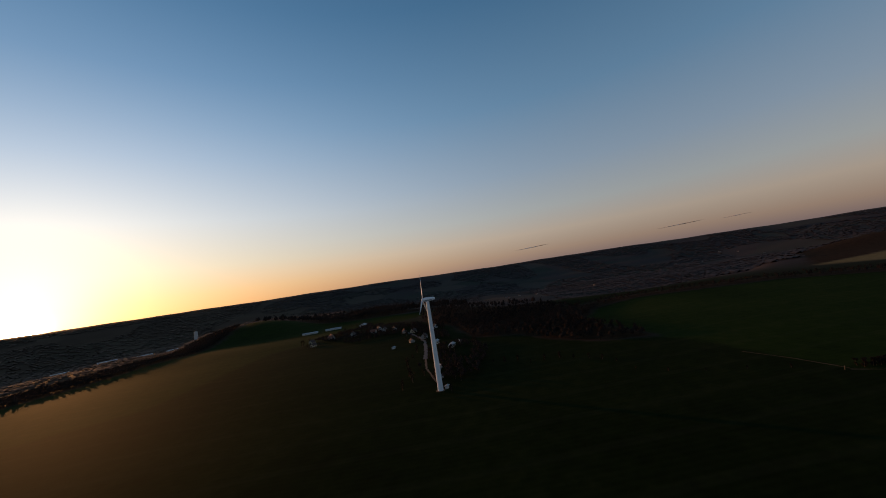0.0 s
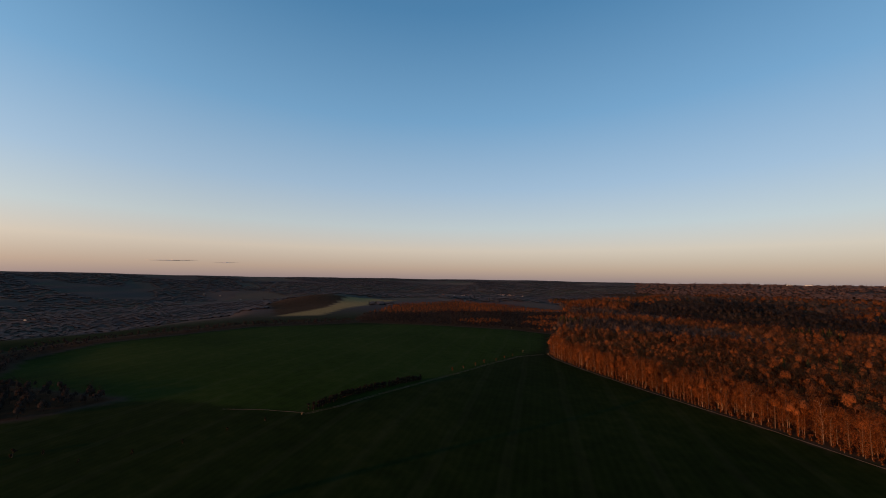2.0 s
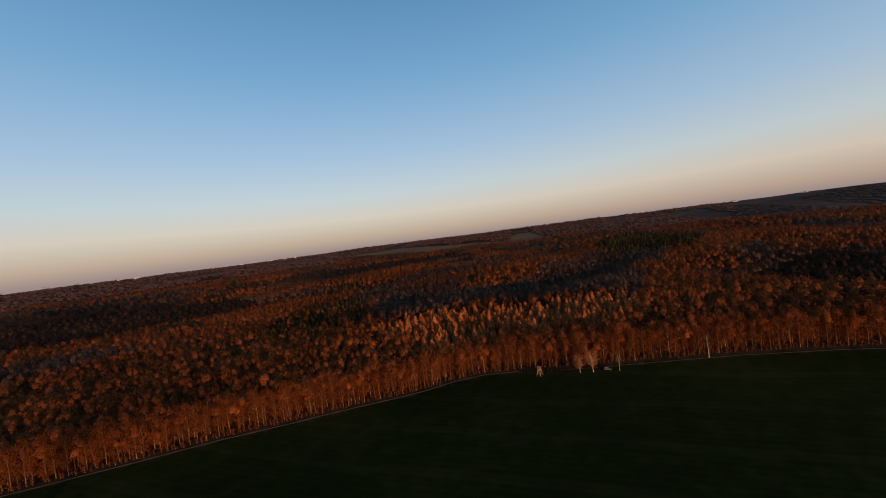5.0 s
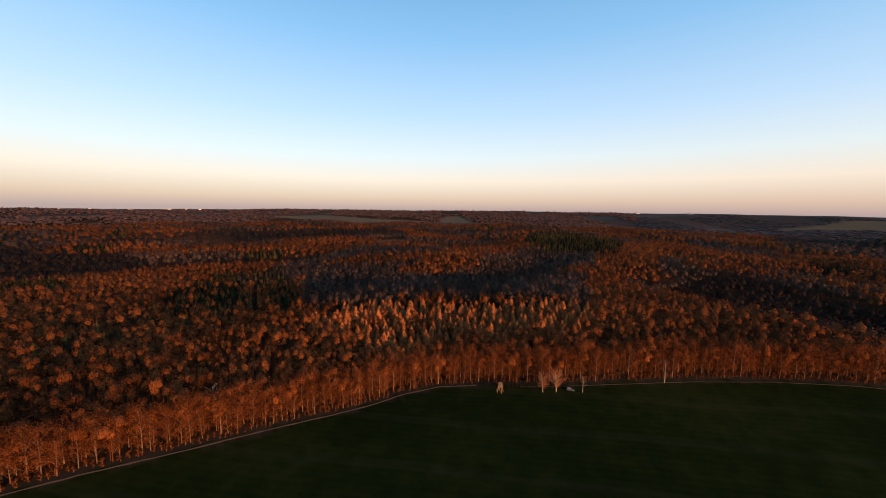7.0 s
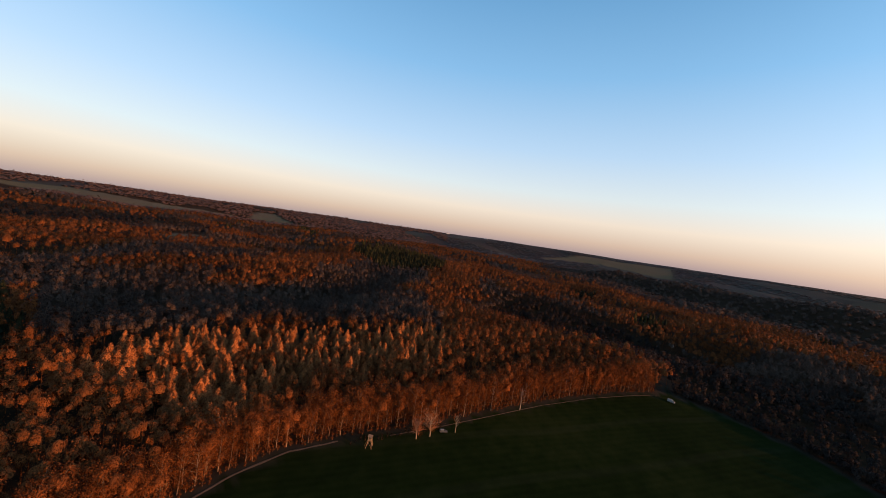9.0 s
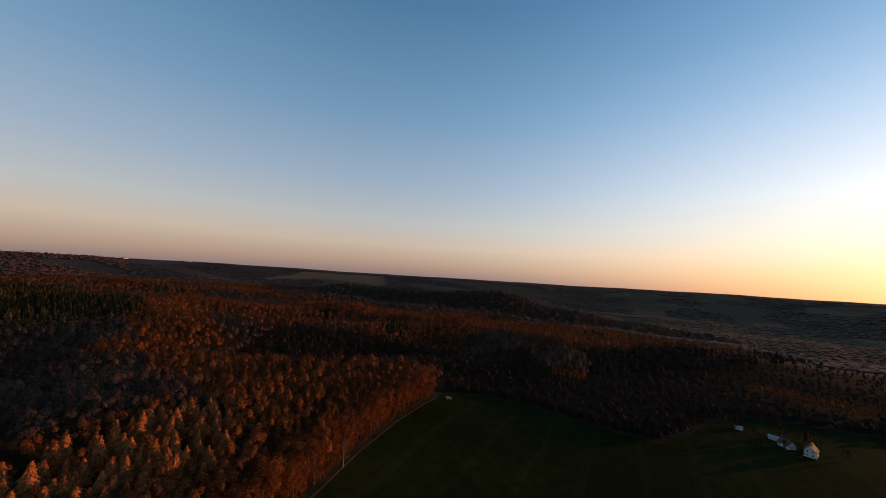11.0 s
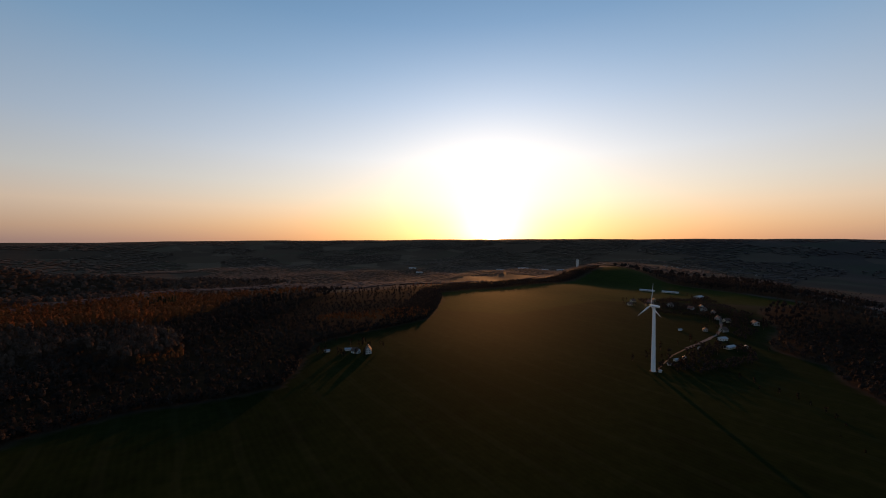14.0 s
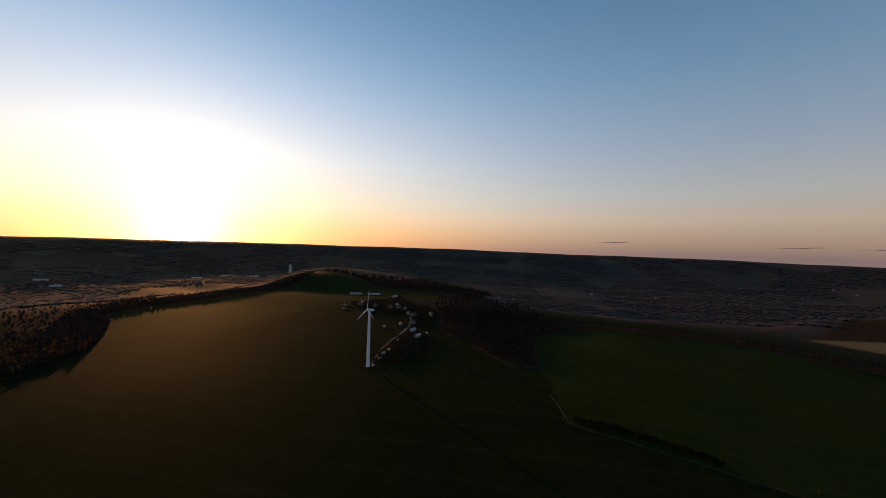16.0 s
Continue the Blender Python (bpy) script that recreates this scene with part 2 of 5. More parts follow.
def height(x, y):
    x, y = np.asarray(x, float), np.asarray(y, float)
    r = np.hypot(x - CX, y - CY)
    a = np.degrees(np.arctan2(x - CX, y - CY)) % 360
    start, deep, rim = (np.interp(a, LAND_NP[:, 0], LAND_NP[:, j]) for j in (1, 2, 3))
    z = -deep * smooth(start, start * 1.9 + 250, r)
    wild = smooth(500, 1300, r)
    z += wild * (9 * np.sin(x / 310 + 1.0) * np.cos(y / 270) + 6 * np.sin(x / 130 - y / 190) + 3 * np.sin(x / 61 + y / 83))
    up = smooth(2700, 4600, r)
    z = z * (1 - up) + (rim + 3 * np.sin(a / 5.0) + 2 * np.sin(a / 1.9) + np.sin(a / 0.7)) * up
    for gx, gy, high, wide, long in HILLS:
        z += high * np.exp(-((x - gx) / wide) ** 2 - ((y - gy) / long) ** 2)
    for x0, y0, x1, y1, high, wide in FOLDS:
        dx, dy = x1 - x0, y1 - y0
        f = np.clip(((x - x0) * dx + (y - y0) * dy) / (dx * dx + dy * dy), 0, 1)
        z += high * np.exp(-((x - x0 - f * dx) ** 2 + (y - y0 - f * dy) ** 2) / wide ** 2)
    wood = (1 - smooth(-1100, -850, y)) * (1 - smooth(1900, 2700, r))
    z += wood * 9 * np.sin(y / 62 + 1.6 * np.sin(x / 260) + x / 400)
    return z


# rounded rises and hollows: x, y, height, half-widths
HILLS = [(295, 985, 38, 130, 210), (-250, -350, 1.7, 170, 150), (100, -250, 3.5, 130, 110), (-400, -430, 17.2, 110, 110), (-500, -270, 10.4, 110, 90), (-240, -540, 13.6, 110, 70), (-520, -800, 20.0, 230, 170),
         (-120, -640, 2.8, 120, 70), (-200, -1080, 18.3, 220, 150), (-1000, -650, 10.2, 330, 240), (170, -880, 2.8, 200, 150), (-300, 30, 2.6, 160, 140), (350, 30, -7.1, 120, 120), (-100, -480, 4.2, 110, 60), (-700, -520, 13.6, 160, 140), (310, 500, -2.0, 120, 120), (1180, -430, 26, 230, 170)]
# long folds under the woods, hollows deepened to gather shade: from, to, height, half-width
FOLDS = [(-2500, -150, -2050, 640, 78, 230), (-2050, 640, -1750, 950, 38, 180), (-650, -430, -700, -140, -24, 66), (-860, -585, -790, -404, 6, 45), (-790, -404, -835, -210, 6, 45), (-960, -520, -960, -180, -20, 56), (-1330, -440, -1188, -249, 9, 60),
         (-1188, -249, -886, -49, 9, 60), (-886, -49, -728, 90, 6, 60), (170, -1100, -290, -950, -24, 70), (60, -1360, -300, -1060, 6, 60), (260, -1480, -350, -1640, -22, 110), (-430, -600, -640, -620, -12, 60), (-620, -960, -900, -1050, -22, 95), (-60, -1000, -230, -860, 6, 50)]


def ground_z(x, y):
    return float(height(x, y))


def inside(px, py, poly):
    px, py = np.asarray(px, float), np.asarray(py, float)
    hit = np.zeros(px.shape, bool)
    for (x0, y0), (x1, y1) in zip(poly, poly[1:] + poly[:1]):
        if y0 == y1:
            continue
        hit ^= ((y0 > py) != (y1 > py)) & (px < (x1 - x0) * (py - y0) / (y1 - y0) + x0)
    return hit


# the rim of the large wood to the south, from its east corner to the gap in the west
WOOD_EDGE = [(150, -490), (128, -477), (86, -466), (18, -451), (-30, -442), (-69, -436), (-104, -429), (-137, -424), (-168, -418), (-187, -415),
             (-208, -414), (-230, -408), (-250, -395), (-270, -378), (-293, -360), (-325, -338), (-360, -315), (-398, -286), (-432, -254), (-448, -236)]
WOOD_SOUTH = WOOD_EDGE + [(-462, -224), (-545, -212), (-1300, -240), (-2700, -700), (-2700, -3600), (1700, -3600), (1900, -2300), (508, -930), (330, -705), (200, -548)]
WOOD_WEST = [(-460, -219), (-457, -183), (-430, -143), (-386, -117), (-344, -84), (-352, -40), (-366, 0), (-375, 45), (-350, 85), (-305, 140), (-265, 200), (-262, 280), (-265, 400),
             (-283, 480), (-190, 560), (10, 725), (120, 860), (215, 985), (255, 1060), (200, 1080), (60, 960), (-60, 790), (-300, 620), (-560, 480), (-900, 420), (-1200, 100), (-1300, -238), (-545, -210)]
WOOD_EAST = [(262, -612), (276, -604), (330, -588), (414, -515), (472, -450), (535, -372), (640, -420), (900, -640), (1000, -900), (540, -985)]
WOOD_DELL = [(150, -60), (168, -110), (228, -50), (290, 5), (400, 20), (480, 190), (470, 400), (380, 395), (305, 315), (255, 205), (200, 135), (170, 92), (186, 40), (160, -10)]
WOOD_HILL = [(288, 1050), (330, 985), (356, 900), (356, 740), (402, 632), (464, 455), (480, 340), (600, 420), (640, 700), (560, 1000), (420, 1120), (320, 1110)]
HEDGE_FAR = [(385, 30), (462, -24), (493, -108), (540, -198), (533, -290), (530, -372), (575, -372), (580, -190), (525, -80), (470, 20), (420, 60)]
WOODS = [WOOD_SOUTH, WOOD_WEST, WOOD_EAST, WOOD_DELL, WOOD_HILL, HEDGE_FAR]
FIELD_PALE = [(690, -248), (751, -307), (844, -388), (1008, -464), (1150, -525), (1164, -626), (1083, -683), (990, -583), (862, -500), (793, -423), (678, -341)]
FIELD_PLOUGH = [(958, -254), (1487, -300), (1500, -430), (1160, -496), (1150, -525), (1008, -464), (844, -388), (751, -307), (700, -250)]


SPUR = [(-262, 280), (-283, 480), (10, 725), (120, 860), (215, 985), (288, 1055), (332, 985), (358, 900), (358, 740), (405, 630), (470, 340), (300, 420), (60, 420), (-120, 260)]
CROP = [(300, 20), (372, 25), (455, -28), (486, -111), (533, -200), (525, -291), (466, -446), (410, -508), (324, -580), (269, -598), (168, -491), (155, -446), (140, -394), (122, -349), (105, -302), (92, -265), (78, -212), (97, -188), (150, -137), (166, -104), (227, -48)]
CLEARINGS = [[(-853, -3706), (-1286, -3672), (-1725, -3045), (-1983, -2724), (-1327, -2962), (-1208, -3249)], [(-1990, -2720), (-2346, -3142), (-2480, -3060), (-2160, -2450)], [(-740, -1290), (-629, -1285), (-600, -1190), (-700, -1195)], [(-3410, -818), (-3771, -304), (-3480, 225), (-4256, 329), (-4138, -520)]]


def wooded(x, y):
    hit = np.zeros(np.shape(x), bool)
    for poly in WOODS:
        hit |= inside(x, y, poly)
    for poly in CLEARINGS:
        hit &= ~inside(x, y, poly)
    return hit


def mesh_from(name, verts, faces_flat, sizes):
    """A mesh from arrays: vertices, all faces' corners in one row, and the corners of each face."""
    me = bpy.data.meshes.new(name)
    verts = np.asarray(verts, np.float32).reshape(-1, 3)
    faces_flat = np.asarray(faces_flat, np.int32).ravel()
    sizes = np.asarray(sizes, np.int32)
    me.vertices.add(len(verts))
    me.vertices.foreach_set("co", verts.ravel())
    me.loops.add(len(faces_flat))
    me.loops.foreach_set("vertex_index", faces_flat)
    me.polygons.add(len(sizes))
    me.polygons.foreach_set("loop_start", np.r_[0, np.cumsum(sizes)[:-1]].astype(np.int32))
    me.update(calc_edges=True)
    return me


def build_ground():
    rings = np.r_[0.5, np.arange(8, 760, 8), 760 * (4780 / 760) ** np.linspace(0, 1, 110)]
    n = 420
    ang = np.linspace(0, 2 * math.pi, n, endpoint=False)
    r, a = np.meshgrid(rings, ang, indexing="ij")
    x, y = CX + r * np.sin(a), CY + r * np.cos(a)
    z = height(x, y)
    verts = np.stack([x, y, z], -1).reshape(-1, 3)
    i, j = np.meshgrid(np.arange(len(rings) - 1), np.arange(n), indexing="ij")
    j2 = (j + 1) % n
    quads = np.stack([i * n + j, i * n + j2, (i + 1) * n + j2, (i + 1) * n + j], -1).reshape(-1, 4)[:, ::-1]
    me = mesh_from("ground", verts, quads, np.full(len(quads), 4))
    cover = np.zeros((len(verts), 4), np.float32)
    px, py = verts[:, 0], verts[:, 1]
    rr = np.hypot(px - CX, py - CY)
    az_ = np.degrees(np.arctan2(px - CX, py - CY)) % 360
    jit = np.random.default_rng(3)
    turns = 10
    for _ in range(turns):                      # soft borders between the kinds of cover
        qx, qy = px + jit.normal(size=px.shape) * 2.2, py + jit.normal(size=px.shape) * 2.2
        wood = wooded(qx, qy).astype(float)
        wood = np.maximum(wood, 0.4 * smooth(2300, 2700, rr) * ((az_ > 150) & (az_ < 268)) * (np.sin(px / 330 + py / 210) > -0.55))
        meadow = np.maximum(1 - smooth(650, 1000, rr), inside(qx, qy, SPUR)) * (1 - wood)
        wood = np.maximum(wood, 0.9 * ((qx < -1150) & (qx > -2900) & (qy > -700) & (qy < 1300)))
        pale = inside(qx, qy, FIELD_PALE) + 0.0
        for poly in CLEARINGS:
            lit = inside(qx, qy, poly)
            wood[lit], pale[lit] = 0, 0.4
        cover += np.stack([meadow, np.maximum(wood, inside(qx, qy, FIELD_PLOUGH)), pale, (inside(qx, qy, CROP) | inside(qx, qy, SPUR)) + 0.0], 1) / turns
    at = me.attributes.new("cover", "FLOAT_COLOR", "POINT")
    at.data.foreach_set("color", cover.ravel())
    me.polygons.foreach_set("use_smooth", np.ones(len(quads), bool))
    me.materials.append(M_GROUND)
    ob = new("ground", me)
    tagged(ob, "rolling evening countryside of green fields and woodland floor", "ground", kind="structure")


build_ground()

# ---------------------------------------------------------------- small building helpers


def part(name, bm, material, parent=None, label="", smooth_faces=False):
    """Links a bmesh as one mesh object, under a thing or a part where one is given."""
    me = bpy.data.meshes.new(name)
    bm.to_mesh(me)
    bm.free()
    me.materials.append(material)
    if smooth_faces:
        me.polygons.foreach_set("use_smooth", np.ones(len(me.polygons), bool))
    ob = new(name, me)
    ob.parent = parent
    if label:
        ob["label"] = label
    return ob


def thing(name, m, label, category, group="", kind=""):
    ob = new(name)
    ob.empty_display_size = 0.5
    ob.matrix_world = m
    return tagged(ob, label, category, group, kind)


def tube(bm, points, radii, sides=6, cap=True):
    """A tapered tube along points."""
    rings = []
    for i, p in enumerate(points):
        p = Vector(p)
        way = (Vector(points[min(i + 1, len(points) - 1)]) - Vector(points[max(i - 1, 0)])).normalized()
        side = way.cross(Vector((0.13, 0.97, 0.2))).normalized()
        other = way.cross(side)
        rings.append([bm.verts.new(p + radii[i] * (math.cos(a) * side + math.sin(a) * other)) for a in (2 * math.pi * k / sides for k in range(sides))])
    for lo, hi in zip(rings, rings[1:]):
        for k in range(sides):
            bm.faces.new((lo[k], lo[(k + 1) % sides], hi[(k + 1) % sides], hi[k]))
    if cap:
        bm.faces.new(rings[0][::-1])
        bm.faces.new(rings[-1])
    return bm


def box(bm, x0, y0, z0, x1, y1, z1, bevel=0.0):
    made = bmesh.ops.create_cube(bm, size=1.0)
    bmesh.ops.transform(bm, verts=made["verts"], matrix=Matrix.Translation(((x0 + x1) / 2, (y0 + y1) / 2, (z0 + z1) / 2)) @ Matrix.Diagonal((x1 - x0, y1 - y0, z1 - z0, 1)))
    if bevel:
        edges = list({e for v in made["verts"] for e in v.link_edges})
        bmesh.ops.bevel(bm, geom=edges, offset=bevel, segments=1, affect="EDGES")
    return bm


def tri_cloud(rng, centres, spread, size, outward=None, loose=0.55):
    """Loose triangles round centres: vertices (n, 3, 3). They face outward, more or less, where a middle is given."""
    n = len(centres)
    mid = centres + rng.normal(size=(n, 3)) * spread
    d = rng.normal(size=(n, 2, 3))
    if outward is not None:
        o = mid - outward
        o /= np.linalg.norm(o, axis=1, keepdims=True) + 1e-6
        d -= (1 - loose) * (d * o[:, None]).sum(2, keepdims=True) * o[:, None]
    d /= np.linalg.norm(d, axis=2, keepdims=True) + 1e-6
    s = size * (0.6 + 0.8 * rng.random((n, 1)))
    a = mid + d[:, 0] * s
    b = mid + d[:, 1] * s
    c = mid - (d[:, 0] + d[:, 1]) * 0.5 * s
    return np.stack([a, b, c], 1)


def cloud_mesh(name, tris, tint, material, normals=None):
    """A mesh of loose triangles; normals: those of the leaf masses they belong to, which light them as one soft body."""
    if normals is not None:
        # turn each triangle's face to the side of its normals
        cross = np.cross(tris[:, 1] - tris[:, 0], tris[:, 2] - tris[:, 0])
        back = (cross * normals.mean(1)).sum(1) < 0
        tris = np.where(back[:, None, None], tris[:, ::-1], tris)
        normals = np.where(back[:, None, None], normals[:, ::-1], normals)
    v = tris.reshape(-1, 3)
    me = mesh_from(name, v, np.arange(len(v)), np.full(len(tris), 3))
    if normals is not None:
        me.polygons.foreach_set("use_smooth", np.ones(len(tris), bool))
        me.normals_split_custom_set_from_vertices(normals.reshape(-1, 3))
    at = me.attributes.new("tint", "FLOAT", "POINT")
    at.data.foreach_set("value", np.asarray(np.broadcast_to(tint, (len(v),)), np.float32).ravel().copy())
    me.materials.append(material)
    return me


def limb_path(rng, start, way, length, bend, n=4):
    pts = [Vector(start)]
    d = Vector(way).normalized()
    for _ in range(n):
        d = (d + Vector(rng.normal(size=3) * 0.14) + Vector((0, 0, bend))).normalized()
        pts.append(pts[-1] + d * (length / n))
    return pts


def broadleaf(seed, tall, girth, bark, leaf, leaves, tint, low=0.42, leafsize=0.42, limbs=11, twigs=2, reach=1.0):
    """Trunk mesh and crown mesh of a broadleaved tree: limbs and twigs with many small leaf clumps."""
    rng = np.random.default_rng(seed)
    bm = bmesh.new()
    lean = rng.normal(size=2) * 0.03
    trunk = [Vector((lean[0] * z + 0.15 * math.sin(z * 0.3 + seed), lean[1] * z + 0.15 * math.cos(z * 0.27 + seed), z)) for z in np.linspace(0, tall * 0.86, 7)]
    tube(bm, trunk, [girth * (1.25 - 1.12 * k / 6) for k in range(7)], 6)
    ends = []
    for k in range(limbs):
        f = low + (0.92 - low) * (k + rng.random() * 0.7) / limbs
        z = tall * 0.86 * f
        i = min(int(f * 6), 5)
        base = trunk[i].lerp(trunk[i + 1], f * 6 - i)
        a = k * 2.4 + rng.random()
        length = reach * tall * (0.27 - 0.15 * abs(f - 0.55)) * (0.8 + 0.4 * rng.random())
        limb = limb_path(rng, base, (reach * math.cos(a), reach * math.sin(a), 0.9 + 0.5 * f), length, 0.09)
        tube(bm, limb, [girth * (0.36 - 0.07 * j) for j in range(5)], 3, False)
        ends += limb[2:]
        for _ in range(twigs):
            j = rng.integers(1, 4)
            twig = limb_path(rng, limb[j], (math.cos(a + rng.normal()), math.sin(a + rng.normal()), 0.7), length * 0.5, 0.08, 3)
            tube(bm, twig, [girth * 0.14, girth * 0.11, girth * 0.08, girth * 0.04], 3, False)
            ends += twig[1:]
    ends += trunk[5:]
    me = bpy.data.meshes.new("trunk")
    bm.to_mesh(me)
    bm.free()
    me.materials.append(bark)
    pick = np.array([tuple(e) for e in ends])[rng.integers(0, len(ends), leaves)]
    off = rng.normal(size=(leaves, 3)) * (0.045 * tall, 0.045 * tall, 0.04 * tall)
    tris = tri_cloud(rng, pick + off, 0.0, leafsize, (pick + off) * (0, 0, 1) - off - np.array((0, 0, 0.08 * tall)), 0.5)
    out = (pick + off) * (1, 1, 0) + off * 1.5 + np.array((0, 0, 0.12 * tall))
    nrm = unit(unit(out)[:, None] + rng.normal(size=(leaves, 1, 3)) * 0.35 + np.zeros((leaves, 3, 3)))
    return me, cloud_mesh("crown", tris, tint, leaf, nrm)


def crown_of(lit, tint, material):
    return cloud_mesh("crown", lit[0], tint, material, lit[1])


def unit(v):
    return v / (np.linalg.norm(v, axis=-1, keepdims=True) + 1e-6)


def shell():
    """An icosahedron without its five lowest faces."""
    ring = [(0.894 * math.cos(a), 0.894 * math.sin(a), z) for z, o in ((0.447, 0.0), (-0.447, 0.628)) for a in (1.2566 * k + o for k in range(5))]
    faces = [(10, k, (k + 1) % 5) for k in range(5)]
    for k in range(5):
        faces += [(k, 5 + k, (k + 1) % 5), ((k + 1) % 5, 5 + k, 5 + (k + 1) % 5)]
    return np.array(ring + [(0, 0, 1.0)]), np.array(faces)


SHELL, SHELL_FACES = shell()


def masses(r, centres, radii, each, size, flatten=1.45):
    """Rounded, ragged leaf masses of small loose triangles, with the normals of the masses: two (n, 3, 3) arrays."""
    n = len(centres) * each
    c = np.repeat(centres, each, 0)
    rad = np.repeat(radii, each)[:, None]
    u = unit(r.normal(size=(n, 3)))
    u[:, 2] = np.where(u[:, 2] < -0.55, -u[:, 2], u[:, 2])
    mid = c + u * rad * (1, 1, flatten) * (0.42 + 0.98 * r.random((n, 1)))
    t = tri_cloud(r, mid, 0.0, size, c, 0.45)
    heart = centres.mean(0) - np.array((0, 0, 0.6 * radii.mean()))      # the whole crown is lit as one soft body
    big = np.linalg.norm(centres - heart, axis=1).mean() + radii.mean()
    nrm = unit(0.6 * (t - heart) / big + 0.4 * (t - c[:, None]) / rad[:, None] + np.array((0, 0, 0.3)) + r.normal(size=(n, 1, 3)) * 0.26)
    # the dense inner twigs of each mass
    cores = []
    for k in range(len(centres)):
        v = SHELL + r.normal(size=SHELL.shape) * 0.13
        cores.append((centres[k] + v * radii[k] * (0.56, 0.56, 0.54 * flatten))[SHELL_FACES])
    inner = np.concatenate(cores)
    c2 = np.repeat(centres, len(SHELL_FACES), 0)[:, None]
    r2 = np.repeat(radii, len(SHELL_FACES))[:, None, None]
    return np.concatenate([t, inner]), np.concatenate([nrm, unit(0.65 * (inner - heart) / big + 0.35 * (inner - c2) / r2 + np.array((0, 0, 0.3)))])


def tiers(r, tall, wide, low, count, sides, swell=1.0):
    """The drooping whorls of a conifer, each a ragged skirt."""
    out = []
    for k in range(count):
        f = low + (1 - low) * k / count
        top = tall * min(1.0, f + 1.9 * (1 - low) / count)
        rad = wide * ((1 - f) / (1 - low)) ** swell + 0.2
        a0 = r.random() * 6.28
        ring = []
        for j in range(sides):
            a = a0 + 6.283 * j / sides
            q = rad * ((1.12 if j % 2 else 0.72) + 0.16 * r.normal())
            ring.append((q * math.cos(a), q * math.sin(a), tall * f - 0.22 * q + 0.25 * r.normal()))
        for j in range(sides):
            out.append((ring[j], ring[(j + 1) % sides], (0.06 * r.normal(), 0.06 * r.normal(), top)))
    return np.array(out)


def axis_lit(r, t, rise):
    """Triangles with normals that point away from the tree's axis and a little up."""
    n = t * (1, 1, 0)
    return t, unit(unit(n) + (0, 0, rise) + r.normal(size=(len(t), 1, 3)) * 0.3)


def larch(seed, tall, tint):
    rng = np.random.default_rng(seed)
    bm = bmesh.new()
    tube(bm, [(0, 0, 0), (0.05, 0, tall * 0.5), (0, 0, tall)], [0.28, 0.17, 0.03], 5)
    me = bpy.data.meshes.new("trunk")
    bm.to_mesh(me)
    bm.free()
    me.materials.append(M_BARK)
    wide = tall * 0.275
    skirts = tiers(rng, tall, wide, 0.24, 12, 12, 0.82)
    edge = skirts[rng.integers(0, len(skirts), 420)]
    f = rng.random((420, 1)) ** 0.6
    fuzz = tri_cloud(rng, edge[:, 0] * f + edge[:, 2] * (1 - f), (0.25, 0.25, 0.25), 0.33)
    return me, crown_of(axis_lit(rng, np.concatenate([skirts, fuzz]), 0.75), tint, M_LARCH)


def stand_tree(name, meshes, x, y, turn, scale, label, category, group):
    ob = new(name)
    ob.matrix_world = pose(x, y, ground_z(x, y) - 0.15, 0, 0, turn) @ Matrix.Diagonal((scale[0], scale[0], scale[1], 1))
    tagged(ob, label, category, group)
    for part_name, me in zip(("trunk", "crown"), meshes):
        p = new(part_name, me)
        p.parent = ob
    return ob


# ---------------------------------------------------------------- the woods far and near
rng = np.random.default_rng(7)
LARCHES = [(-183, -500), (-188, -525), (-210, -532), (-240, -532), (-280, -510), (-318, -485), (-352, -447), (-376, -432), (-392, -405), (-370, -380), (-322, -386), (-318, -407), (-288, -412), (-272, -432), (-244, -430), (-219, -430), (-204, -441), (-206, -465)]
BARE = [(-190, -545), (-239, -711), (-321, -818), (-359, -747), (-370, -678), (-432, -658), (-521, -668), (-702, -697), (-606, -545), (-430, -420), (-395, -405), (-380, -436), (-300, -515)]
# the two SHADE outlines: shaded woods, drawn with darker-coloured trees
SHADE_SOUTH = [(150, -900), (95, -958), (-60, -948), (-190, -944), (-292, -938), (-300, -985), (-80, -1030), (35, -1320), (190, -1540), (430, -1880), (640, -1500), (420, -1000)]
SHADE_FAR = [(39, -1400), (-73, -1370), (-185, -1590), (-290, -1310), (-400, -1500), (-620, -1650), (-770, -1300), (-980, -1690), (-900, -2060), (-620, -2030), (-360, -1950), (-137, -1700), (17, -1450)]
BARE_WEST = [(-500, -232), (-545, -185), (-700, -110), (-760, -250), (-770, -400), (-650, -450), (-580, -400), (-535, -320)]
GREENWOOD = [(-20, -565), (-90, -575), (-195, -560), (-225, -700), (-235, -790), (-160, -810), (-110, -770), (-90, -650)]
GREENWOOD_FAR = [(-982, -966), (-1422, -1302), (-1670, -1191), (-1083, -703), (-847, -615), (-727, -690)]
GREENWOOD_GAP = [(-190, -960), (-303, -1000), (-340, -957), (-230, -900)]
BELT = [(-2440, -3010), (-2205, -2464), (-1476, -1570), (-1440, -1590), (-2170, -2490), (-2400, -3030)]


